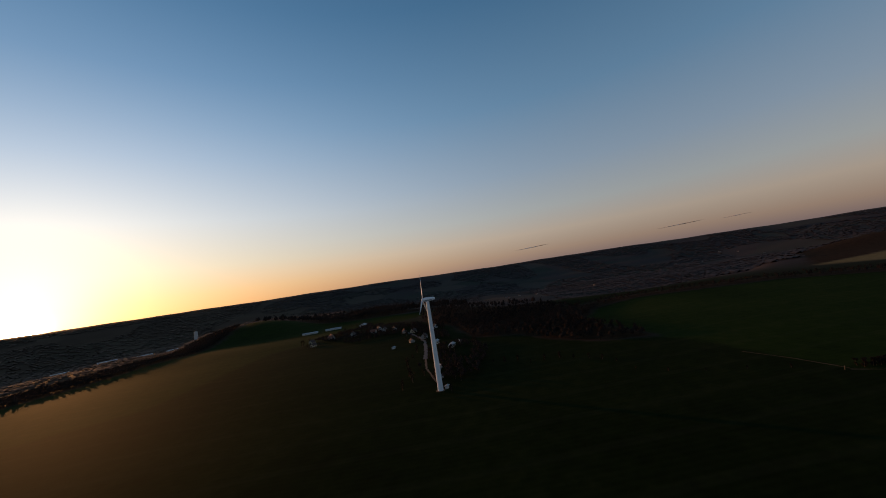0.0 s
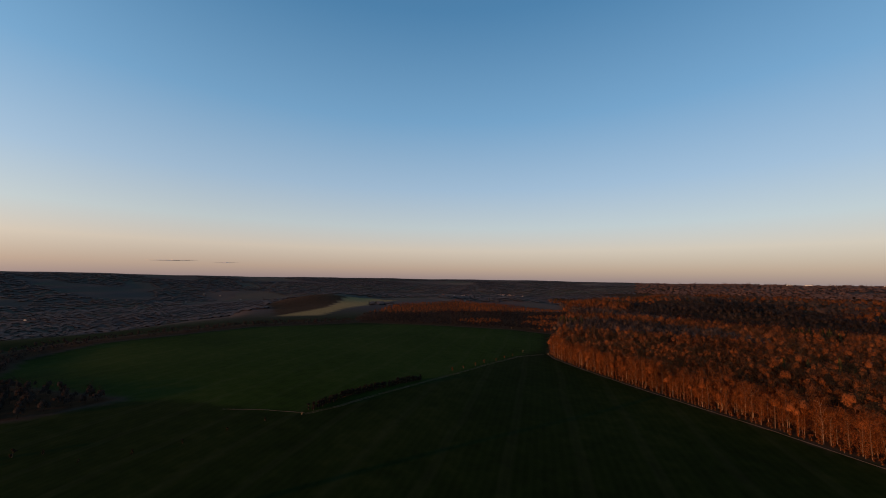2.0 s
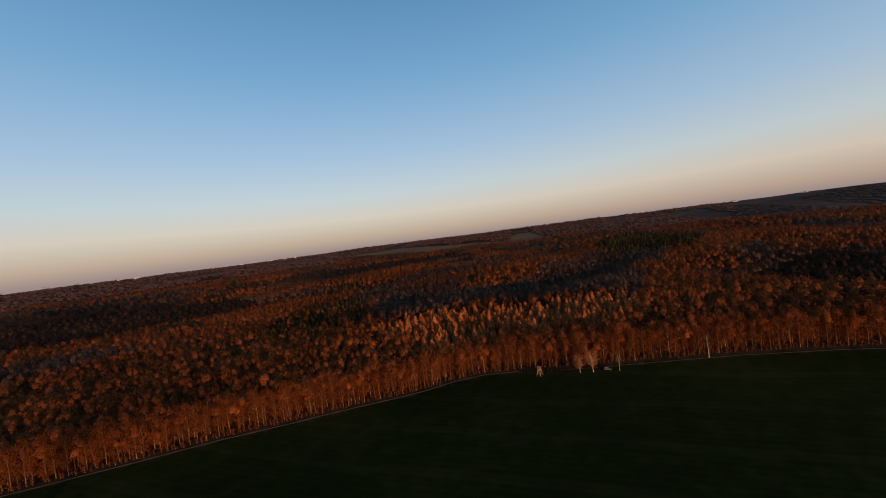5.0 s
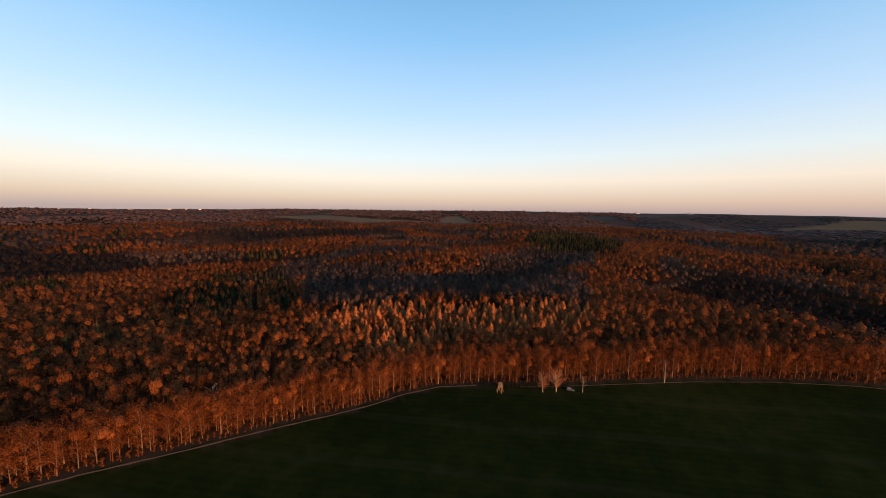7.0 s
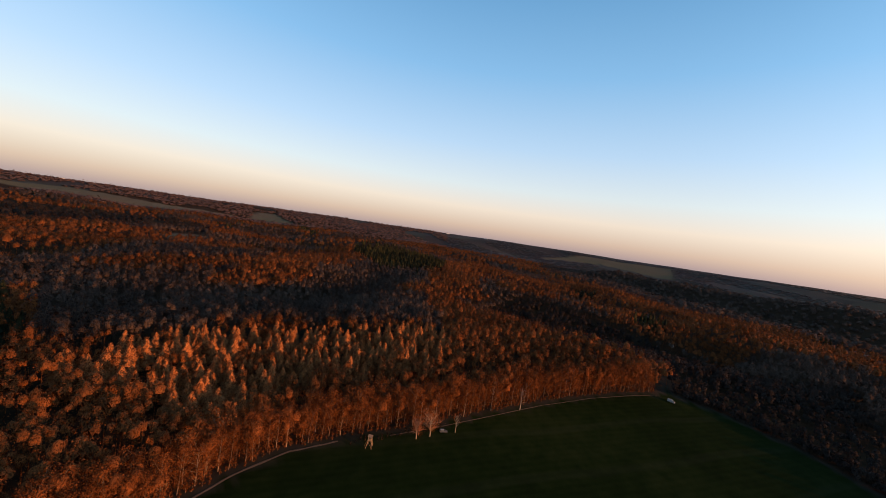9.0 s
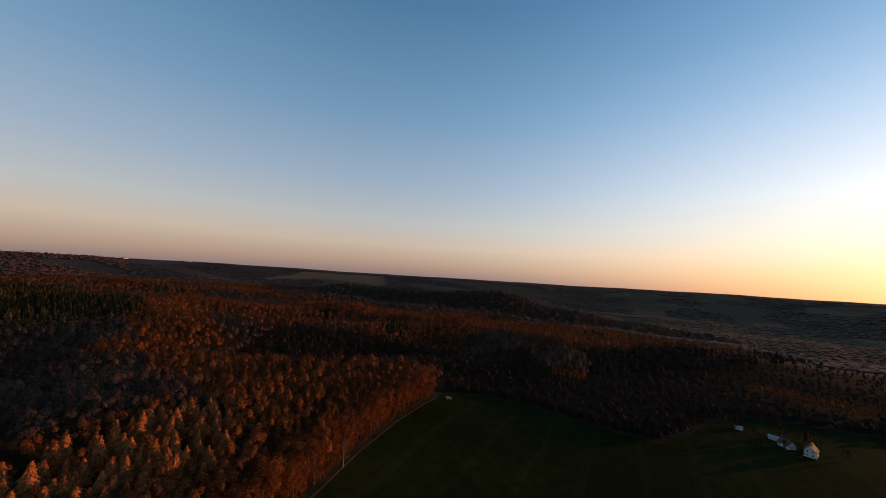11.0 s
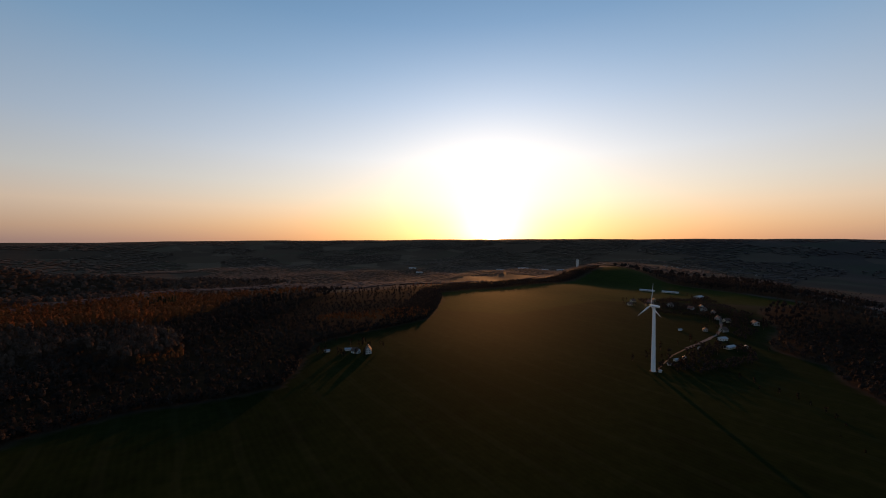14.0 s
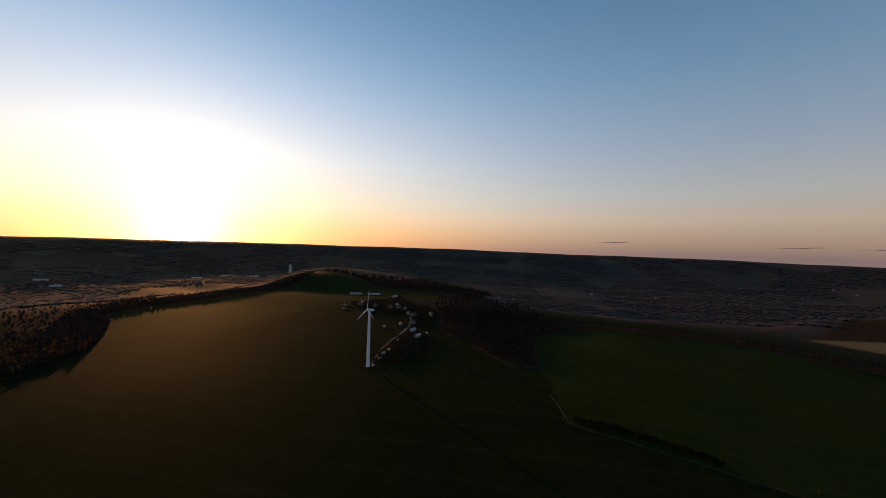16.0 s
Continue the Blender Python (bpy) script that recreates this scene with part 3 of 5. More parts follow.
def template(kind, seed, tris, size, tall, wide, sit=0.64, lumps=36):
    """A small tree of loose clumps on a thin trunk, for the deep of the wood."""
    r = np.random.default_rng(seed)
    if kind == "cone":
        skirts = tiers(r, tall, wide, 0.18, max(4, tris // 16), 8)
        pick = skirts[r.integers(0, len(skirts), tris)]
        f = r.random((tris, 1)) ** 0.6
        out, nrm = axis_lit(r, np.concatenate([skirts, tri_cloud(r, pick[:, 0] * f + pick[:, 2] * (1 - f), 0.2, size)]), 0.4)
    else:
        n = max(1, tris // lumps)
        u = unit(r.normal(size=(n, 3)))
        spread = 0.0 if n == 1 else 0.6
        mid = np.stack([u[:, 0] * wide * spread, u[:, 1] * wide * spread, tall * (sit + 0.17 * u[:, 2] * (n > 1))], 1)
        out, nrm = masses(r, mid, wide * (1.0 if n == 1 else 1.16 / n ** 0.3) * r.uniform(0.6, 0.95, n), max(5, tris // n - 15), size)
    w = max(0.2, wide * 0.05)
    ring = [np.array((w * math.cos(b), w * math.sin(b), 0)) for b in (0, 2.1, 4.2)]
    top = np.array((0, 0, tall * 0.8))
    stem = np.array([[ring[k], ring[(k + 1) % 3], top] for k in range(3)])
    return np.concatenate([out, stem]), np.concatenate([nrm, unit(stem * (1, 1, 0))])


def scatter(x0, x1, y0, y1, step, keep):
    gx, gy = np.meshgrid(np.arange(x0, x1, step), np.arange(y0, y1, step))
    gx, gy = gx.ravel(), gy.ravel()
    gx = gx + rng.uniform(-0.48, 0.48, gx.size) * step
    gy = gy + rng.uniform(-0.48, 0.48, gy.size) * step
    k = keep(gx, gy)
    return gx[k], gy[k]


def woods(name, label, x, y, temps, material, tint_of, scale_low=0.82, scale_high=1.12):
    """One object of countless trees."""
    if len(x) == 0:
        return None
    which = rng.integers(0, len(temps), len(x))
    blocks, norms, tints = [], [], []
    for k, temp in enumerate(temps):
        sel = which == k
        n = int(sel.sum())
        if not n:
            continue
        turn = rng.random(n) * 2 * math.pi
        sc = rng.uniform(scale_low, scale_high, n)
        sc *= stature(x[sel], y[sel])
        sz = sc * rng.uniform(0.9, 1.1, n)
        t = temp[0][None] * np.stack([sc, sc, sz], 1)[:, None, None, :]
        c, s = np.cos(turn)[:, None, None], np.sin(turn)[:, None, None]
        tx = t[..., 0] * c - t[..., 1] * s + x[sel][:, None, None]
        ty = t[..., 0] * s + t[..., 1] * c + y[sel][:, None, None]
        tz = t[..., 2] + height(x[sel], y[sel])[:, None, None] - 0.3
        blocks.append(np.stack([tx, ty, tz], -1).reshape(-1, 3, 3))
        nx = temp[1][None, ..., 0] * c - temp[1][None, ..., 1] * s
        ny = temp[1][None, ..., 0] * s + temp[1][None, ..., 1] * c
        norms.append(np.stack([nx, ny, np.broadcast_to(temp[1][None, ..., 2], nx.shape)], -1).reshape(-1, 3, 3))
        tints.append(np.repeat(tint_of(x[sel], y[sel]) + rng.normal(0, 0.22, n), temp[0].shape[0] * 3))
    ob = new(name, cloud_mesh(name, np.concatenate(blocks), np.clip(np.concatenate(tints), 0, 1), material, np.concatenate(norms)))
    return tagged(ob, label, "woodland", kind="stuff")


def stature(x, y):
    """Low thickets in the hedges and the eastern copse."""
    return np.where(inside(x, y, HEDGE_FAR), 0.42, np.where(inside(x, y, WOOD_EAST), 0.47, np.where(inside(x, y, WOOD_DELL), 0.72, np.where(inside(x, y, LARCHES), 0.8, np.where(inside(x, y, WOOD_WEST) & (x > -520), np.where(y > 180, 0.5, 0.7), 1.0)))))


def patchy(x, y):
    return 0.5 + 0.42 * np.sin(x / 47 + np.sin(y / 61)) * np.cos(y / 39 + np.sin(x / 83))


def range_of(x, y):
    return np.hypot(x + 115, y + 280)


def zone(a, b, want):
    def keep(x, y):
        r = range_of(x, y)
        return (r >= a) & (r < b) & wooded(x, y) & ~inside(x, y, WOOD_EAST) & ~inside(x, y, HEDGE_FAR) & (~inside(x, y, LARCHES) | (np.sin(x * 3.1 + y * 1.7) > 0.1)) & want(x, y)
    return keep


# sunlit crest lines, kept to brown trees so the colour carries the light
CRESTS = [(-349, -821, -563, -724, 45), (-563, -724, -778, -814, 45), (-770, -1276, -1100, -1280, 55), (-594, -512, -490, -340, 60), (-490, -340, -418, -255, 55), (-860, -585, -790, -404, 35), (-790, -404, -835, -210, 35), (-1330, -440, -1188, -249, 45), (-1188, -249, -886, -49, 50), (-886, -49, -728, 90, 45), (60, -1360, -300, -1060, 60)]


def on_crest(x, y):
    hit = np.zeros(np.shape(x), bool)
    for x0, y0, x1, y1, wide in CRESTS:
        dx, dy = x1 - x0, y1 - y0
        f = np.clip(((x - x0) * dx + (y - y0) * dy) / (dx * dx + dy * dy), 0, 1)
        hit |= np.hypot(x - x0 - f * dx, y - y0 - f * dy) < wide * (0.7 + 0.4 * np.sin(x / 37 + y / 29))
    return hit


# shaded valley lines, switched to grey bare trees so colour deepens the shade
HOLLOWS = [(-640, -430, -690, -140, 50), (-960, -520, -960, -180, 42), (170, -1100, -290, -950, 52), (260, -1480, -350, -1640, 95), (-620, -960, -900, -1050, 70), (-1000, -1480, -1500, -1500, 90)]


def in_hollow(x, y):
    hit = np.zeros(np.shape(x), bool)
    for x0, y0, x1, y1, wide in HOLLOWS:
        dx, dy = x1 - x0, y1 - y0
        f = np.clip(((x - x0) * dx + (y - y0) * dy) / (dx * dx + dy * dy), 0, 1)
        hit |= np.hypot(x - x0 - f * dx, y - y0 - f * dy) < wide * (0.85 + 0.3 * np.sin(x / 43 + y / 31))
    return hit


# bare stands, plus hollows greyed for their shade
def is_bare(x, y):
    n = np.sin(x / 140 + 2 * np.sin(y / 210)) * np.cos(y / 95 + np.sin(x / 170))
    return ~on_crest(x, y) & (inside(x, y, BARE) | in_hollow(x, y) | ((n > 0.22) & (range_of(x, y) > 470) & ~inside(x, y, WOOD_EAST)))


# woods given the dark colour, mostly because shade lies on them
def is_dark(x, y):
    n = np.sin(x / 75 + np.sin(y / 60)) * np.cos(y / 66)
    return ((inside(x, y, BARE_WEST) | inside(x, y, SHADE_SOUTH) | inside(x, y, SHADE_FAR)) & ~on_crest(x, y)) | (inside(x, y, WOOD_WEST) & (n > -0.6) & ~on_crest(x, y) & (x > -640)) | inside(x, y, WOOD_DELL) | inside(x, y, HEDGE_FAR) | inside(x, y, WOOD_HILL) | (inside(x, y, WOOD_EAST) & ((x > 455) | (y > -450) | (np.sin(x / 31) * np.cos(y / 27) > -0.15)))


def is_green(x, y):
    n = np.sin(x / 90 + 1.3) * np.sin(y / 75 + 0.4 + np.sin(x / 150))
    return (inside(x, y, GREENWOOD) & (np.sin(x * 12.9 + y * 7.7) > -0.1)) | inside(x, y, GREENWOOD_FAR) | (inside(x, y, GREENWOOD_GAP) & (np.sin(x * 12.9 + y * 7.7) > 0.2)) | inside(x, y, BELT) | ((n > 0.93) & (range_of(x, y) > 500))


def is_bare_only(x, y):
    return is_bare(x, y) & ~is_dark(x, y) & ~is_green(x, y)


def is_green_only(x, y):
    return is_green(x, y) & ~is_dark(x, y)


def is_brown(x, y):
    return ~is_bare(x, y) & ~is_green(x, y) & ~is_dark(x, y)


# bare twigs, coloured darker to stand for woods in shade
M_DARKWOOD = leaf_material("shade_toned_bare_twigs", (0.014, 0.0095, 0.0075), (0.034, 0.0215, 0.0155), 0.75)
NEAR_ROUND = [template("round", s, 310, 0.40, 22, 5.2, 0.66, 60) for s in range(8)]
LOW_ROUND = [template("round", s + 20, 74, 0.9, 17, 6.4, 0.45) for s in range(8)]
MID_ROUND = [template("round", s + 20, 112, 0.62, 21, 5.9, 0.66, 50) for s in range(8)]
LATE_ROUND = [template("round", s + 40, 40, 1.2, 19, 7.4) for s in range(6)]
FAR_ROUND = [template("round", s + 60, 20, 3.0, 12, 12) for s in range(6)]
FAR_ROUND = [(t, unit(0.7 * n + (0, 0, 0.4))) for t, n in FAR_ROUND]
DISTANT_ROUND = [template("round", s + 70, 8, 3.4, 12, 13) for s in range(6)]
NEAR_CONE = [template("cone", s + 80, 64, 0.6, 20, 3.6) for s in range(4)]
MID_CONE = [template("cone", s + 90, 32, 1.0, 20, 4.2) for s in range(4)]
FAR_CONE = [template("cone", s + 95, 24, 1.6, 20, 6) for s in range(4)]

for tag, want, mat, near, mid, late, far, words in (
        ("brown_woodland", is_brown, M_BROWN, NEAR_ROUND, MID_ROUND, LATE_ROUND, FAR_ROUND, "dense autumn woodland with rust-brown leaves in low sun"),
        ("bare_woodland", is_bare_only, M_GREY, NEAR_ROUND, MID_ROUND, LATE_ROUND, FAR_ROUND, "leafless grey-brown woodland, its grey also standing for shade in the hollows"),
        ("dark_woodland", is_dark, M_DARKWOOD, LOW_ROUND, LOW_ROUND, LATE_ROUND, FAR_ROUND, "leafless woods with evening shade put into their dark colour"),
        ("conifer_woodland", is_green_only, M_CONIFER, NEAR_CONE, MID_CONE, MID_CONE, FAR_CONE, "dark green conifers among the brown woodland")):
    for a, b, step, temps in ((0, 330, 7.8, near), (330, 700, 9.6, mid), (700, 1300, 13.5, late), (1300, 2700, 29, far)):
        x, y = scatter(-b - 150, b, -b - 300, b - 250, step, zone(a, b, want))
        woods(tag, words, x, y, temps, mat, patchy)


x, y = scatter(230, 1010, -970, 45, 8.2, lambda x, y: (inside(x, y, WOOD_EAST) | inside(x, y, HEDGE_FAR)) & (x - 0.35 * y < 820))
dark = is_dark(x, y)
gx, gy = scatter(230, 1010, -970, 45, 11, lambda x, y: inside(x, y, WOOD_EAST) & (x - 0.35 * y >= 820))
woods("brown_woodland", "rust-brown copse falling away behind the field", gx, gy, LATE_ROUND, M_BROWN, patchy)
THICKET = [(t * (1.15, 1.15, 0.92), n) for t, n in MID_ROUND]
woods("brown_woodland", "low rust-brown copse behind the green crop field", x[~dark], y[~dark], THICKET, M_BROWN, patchy)
woods("dark_woodland", "low leafless hedge and copse behind the green crop field, toned dark for shade", x[dark], y[dark], THICKET, M_DARKWOOD, patchy)
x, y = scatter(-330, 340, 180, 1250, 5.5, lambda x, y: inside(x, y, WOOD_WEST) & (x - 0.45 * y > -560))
woods("dark_woodland", "low belt of leafless trees along the plateau's edge, toned dark for shade", x, y, [(t * (0.9, 0.9, 0.8), n) for t, n in LATE_ROUND], M_DARKWOOD, patchy)


def west_rim(x, y):
    """The front of the western wood, where it meets the meadow."""
    near = np.zeros(np.shape(x), bool)
    for (x0, y0), (x1, y1) in zip(WOOD_WEST[:12], WOOD_WEST[1:13]):
        f = np.clip(((x - x0) * (x1 - x0) + (y - y0) * (y1 - y0)) / ((x1 - x0) ** 2 + (y1 - y0) ** 2), 0, 1)
        near |= np.hypot(x - x0 - f * (x1 - x0), y - y0 - f * (y1 - y0)) < 13
    return near & inside(x, y, WOOD_WEST)


x, y = scatter(-480, -250, -225, 410, 4.6, west_rim)
woods("dark_woodland", "scrubby front of the western wood along the meadow, toned dark for shade", x, y, [(t * (0.75, 0.75, 0.72), n) for t, n in LOW_ROUND], M_DARKWOOD, patchy)


def on_slope(x, y):
    """The wooded slope beyond the western ridge."""
    return (x < -1150) & (x > -2900) & (y > -700) & (y < 1300) & ~wooded(x, y)


def in_clearing(x, y):
    hit = np.zeros(np.shape(x), bool)
    for poly in CLEARINGS:
        hit |= inside(x, y, poly)
    return hit


def far_patch(x, y):
    """Woods and copses scattered over the valleys and the far slopes."""
    n = np.sin(x / 260 + 1.7 * np.sin(y / 410)) * np.cos(y / 230 + 1.2 * np.sin(x / 370)) + 0.35 * np.sin(x / 90 - y / 120)
    r = range_of(x, y)
    a = np.degrees(np.arctan2(x - CX, y - CY)) % 360
    ahead = (a < 152) | (a > 262) | (r > 2750)
    back = (a > 150) & (a < 242)
    return (r > 1000) & (r < 4350) & ahead & ~inside(x, y, SPUR) & (np.hypot(x - 295, y - 985) > 330) & (n > np.where(on_slope(x, y), 9, np.where(back, -0.75, -0.3))) & (~wooded(x, y) | (r > 2700)) & ~in_clearing(x, y) & ~inside(x, y, FIELD_PALE) & ~inside(x, y, FIELD_PLOUGH)


# distant woods: pale, even tones put haze and far sunlight into the colour
M_SUNWOOD = leaf_material("distant_sunlit_woods", (0.086, 0.044, 0.030), (0.125, 0.064, 0.044), 0.95, False)
# brown matched to the glare-toned northern fields
M_VALLEYWOOD = leaf_material("distant_glare_brown_woods", (0.105, 0.066, 0.046), (0.150, 0.094, 0.066), 0.95, False)
M_FARWOOD = leaf_material("distant_hazed_woods", (0.062, 0.048, 0.043), (0.090, 0.068, 0.060), 0.95, False)
SOFT_ROUND = [(t, unit(0.6 * n + (0, -0.1, 0.5))) for t, n in DISTANT_ROUND]
x, y = scatter(-4300, 4300, -4500, 4100, 40, far_patch)
bearing = np.degrees(np.arctan2(x - CX, y - CY)) % 360
lit = (bearing > 148) & (bearing < 246)
woods("distant_woodland", "distant rust-brown woods on the sunlit plateau", x[lit], y[lit], [(t * (2.2, 2.2, 0.75), n) for t, n in SOFT_ROUND], M_SUNWOOD, patchy)
x, y = x[~lit], y[~lit]
mid_x, mid_y = scatter(-2800, 2800, -2900, 2600, 26, lambda x, y: far_patch(x, y) & (range_of(x, y) < 2650))
mid_lit = (np.degrees(np.arctan2(mid_x - CX, mid_y - CY)) % 360 > 148) & (np.degrees(np.arctan2(mid_x - CX, mid_y - CY)) % 360 < 246)
mid_x, mid_y = mid_x[~mid_lit], mid_y[~mid_lit]
x, y = x[range_of(x, y) >= 2600], y[range_of(x, y) >= 2600]
LOW_COPSE = [(t * (2.3, 2.3, 0.42), unit(0.22 * n + (0, 0, 0.9))) for t, n in DISTANT_ROUND]
north = (y > 1150) & (x < 1300)
CLUMPS = [(t * (1.5, 1.5, 0.42), unit(0.2 * n + (0, 0, 0.9))) for t, n in DISTANT_ROUND]
mid_north = (mid_y > 1150) & (mid_x < 1300)
woods("distant_woodland", "copses in the northern valley, browned for the sun's glare", mid_x[mid_north], mid_y[mid_north], CLUMPS, M_VALLEYWOOD, patchy)
woods("distant_woodland", "grey-brown copses on the near valley slopes", mid_x[~mid_north], mid_y[~mid_north], CLUMPS, M_FARWOOD, patchy)
woods("distant_woodland", "distant northern valley woods, browned for the sun's glare", x[north], y[north], LOW_COPSE, M_VALLEYWOOD, patchy)
woods("distant_woodland", "distant grey-brown woods and copses on the valley slopes", x[~north], y[~north], LOW_COPSE, M_FARWOOD, patchy)
x, y = scatter(-2900, -1150, -700, 1300, 29, on_slope)
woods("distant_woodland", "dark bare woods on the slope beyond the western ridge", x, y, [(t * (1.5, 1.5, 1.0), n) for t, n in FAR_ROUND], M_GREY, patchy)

# ---------------------------------------------------------------- trees that stand singly


def along(line, step, start=0.0):
    """Points every step metres along a line, with the way to its left."""
    out, left = [], start
    for (x0, y0), (x1, y1) in zip(line, line[1:]):
        d = math.hypot(x1 - x0, y1 - y0)
        while left < d:
            f = left / d
            out.append((x0 + (x1 - x0) * f, y0 + (y1 - y0) * f, -(y1 - y0) / d, (x1 - x0) / d))
            left += step
        left -= d
    return out


RIM_KINDS = [broadleaf(s, 21, 0.19, M_TRUNK if s % 3 == 1 else M_BARK, M_BROWN, 2300, 0.15 + 0.1 * (s % 6), 0.10, 0.30, 16, 1) for s in range(7)]
for k, (x, y, nx, ny) in enumerate(along(WOOD_EDGE, 4.9)):
    for row in range(2):
        off = 1.5 + row * 5.5 + rng.uniform(-1.4, 1.4)
        s = rng.uniform(0.85, 1.12)
        stand_tree("tree", RIM_KINDS[rng.integers(0, 7)], x + nx * off + rng.uniform(-1.5, 1.5), y + ny * off, rng.uniform(0, 360), (s, s * rng.uniform(0.88, 1.12)),
                   "slender brown-leaved tree at the sunlit edge of the wood", "tree", "trees at the wood's edge")

LARCH_KINDS = [larch(s, 17.0, 0.25 + 0.12 * s) for s in range(6)]
lx, ly = scatter(-400, -175, -540, -376, 7.6, lambda x, y: inside(x, y, LARCHES))
mixed = rng.permutation(len(lx))
lx, ly = lx[mixed], ly[mixed]
for x, y in zip(lx[:290], ly[:290]):
    s = rng.uniform(0.78, 1.12)
    stand_tree("larch", LARCH_KINDS[rng.integers(0, 6)], x, y, rng.uniform(0, 360), (s, s * rng.uniform(0.9, 1.12)), "golden-orange larch catching the last sun inside the wood", "tree", "larches in the wood")

woods("larch_woodland", "golden-orange young larches crowded together inside the wood", lx[290:], ly[290:], [template("cone", s + 180, 70, 0.45, 17.5, 3.6) for s in range(4)], M_LARCH, patchy, 0.8, 1.2)

# two pale bare trees standing out in the field margin, and pale trunks along the wood
PALE_KINDS = [broadleaf(s + 50, 13.5, 0.24, M_PALEBARK, M_LARCH, 2500, 0.4, 0.24, 0.20, 24, 3, 1.6) for s in range(2)]
for k, (x, y, s) in enumerate([(-273, -362, 0.82), (-279, -357, 1.0)]):
    stand_tree("tree", PALE_KINDS[k], x, y, 70 * k, (s, s), "pale-barked spreading tree standing clear of the wood's edge", "tree", "pale trees in the field margin")
SNAG = broadleaf(61, 17, 0.24, M_PALEBARK, M_LARCH, 120, 0.2, 0.3, 0.22)
for k, (x, y, s) in enumerate([(-340, -322, 1.0), (-291, -347, 0.7), (-116, -443, 1.25)]):
    stand_tree("birch", SNAG, x, y, 95 * k, (s, s), "white-stemmed birch at the edge of the brown wood", "tree", "birches at the wood's edge")

# bushes of the field hedges
BUSH_KINDS = [broadleaf(s + 70, 4.2, 0.07, M_BARK, M_THORN, 260, 0.15, 0.05, 0.30, 4, 0) for s in range(4)]


RUSSET_KINDS = [broadleaf(s + 75, 4.2, 0.07, M_BARK, M_BROWN, 220, 0.15, 0.05, 0.26, 4, 0) for s in range(4)]


def bushes(line, step, wide, low, high, label, group, russet=False, name="bush"):
    for x, y, nx, ny in along(line, step):
        off = rng.uniform(-wide, wide)
        s = rng.uniform(low, high)
        stand_tree(name, (RUSSET_KINDS if russet else BUSH_KINDS)[rng.integers(0, 4)], x + nx * off + rng.uniform(-1, 1), y + ny * off, rng.uniform(0, 360), (s * 1.3, s), label, "bush", group)


bushes([(83, -213), (97, -240), (105, -266), (113, -304)], 0.75, 1.9, 0.75, 1.2, "dense dark thorn bush in a field hedge", "hedge bushes")
bushes([(58, 20), (66, -5), (80, -35), (90, -70), (84, -104)], 11, 9, 0.5, 1.5, "scattered dark shrub beside the meadow", "meadow shrubs")
bushes([(70, -112), (72, -160), (78, -195)], 19, 4, 0.3, 0.7, "low shrub on a grassy field boundary", "boundary shrubs")
bushes([(128, -345), (139, -368), (152, -415), (163, -452)], 17, 2, 0.5, 0.9, "small russet shrub beside a field track", "track shrubs", True)
bushes([(-250, -386), (-290, -354)], 2.6, 1.6, 0.4, 0.8, "low dark shrub in the field margin", "margin shrubs")
bushes(WOOD_EDGE, 2.5, 1.2, 0.6, 1.1, "russet undergrowth shrub along the wood's edge", "undergrowth shrubs", True, "shrub")

# ---------------------------------------------------------------- wind turbine


def ring_lathe(bm, profile, sides=32):
    """A turned body round z from (radius, height) pairs."""
    rows = [[bm.verts.new((r * math.cos(2 * math.pi * k / sides), r * math.sin(2 * math.pi * k / sides), z)) for k in range(sides)] for r, z in profile]
    for lo, hi in zip(rows, rows[1:]):
        for k in range(sides):
            bm.faces.new((lo[k], lo[(k + 1) % sides], hi[(k + 1) % sides], hi[k]))
    bm.faces.new(rows[0][::-1])
    bm.faces.new(rows[-1])
    return bm


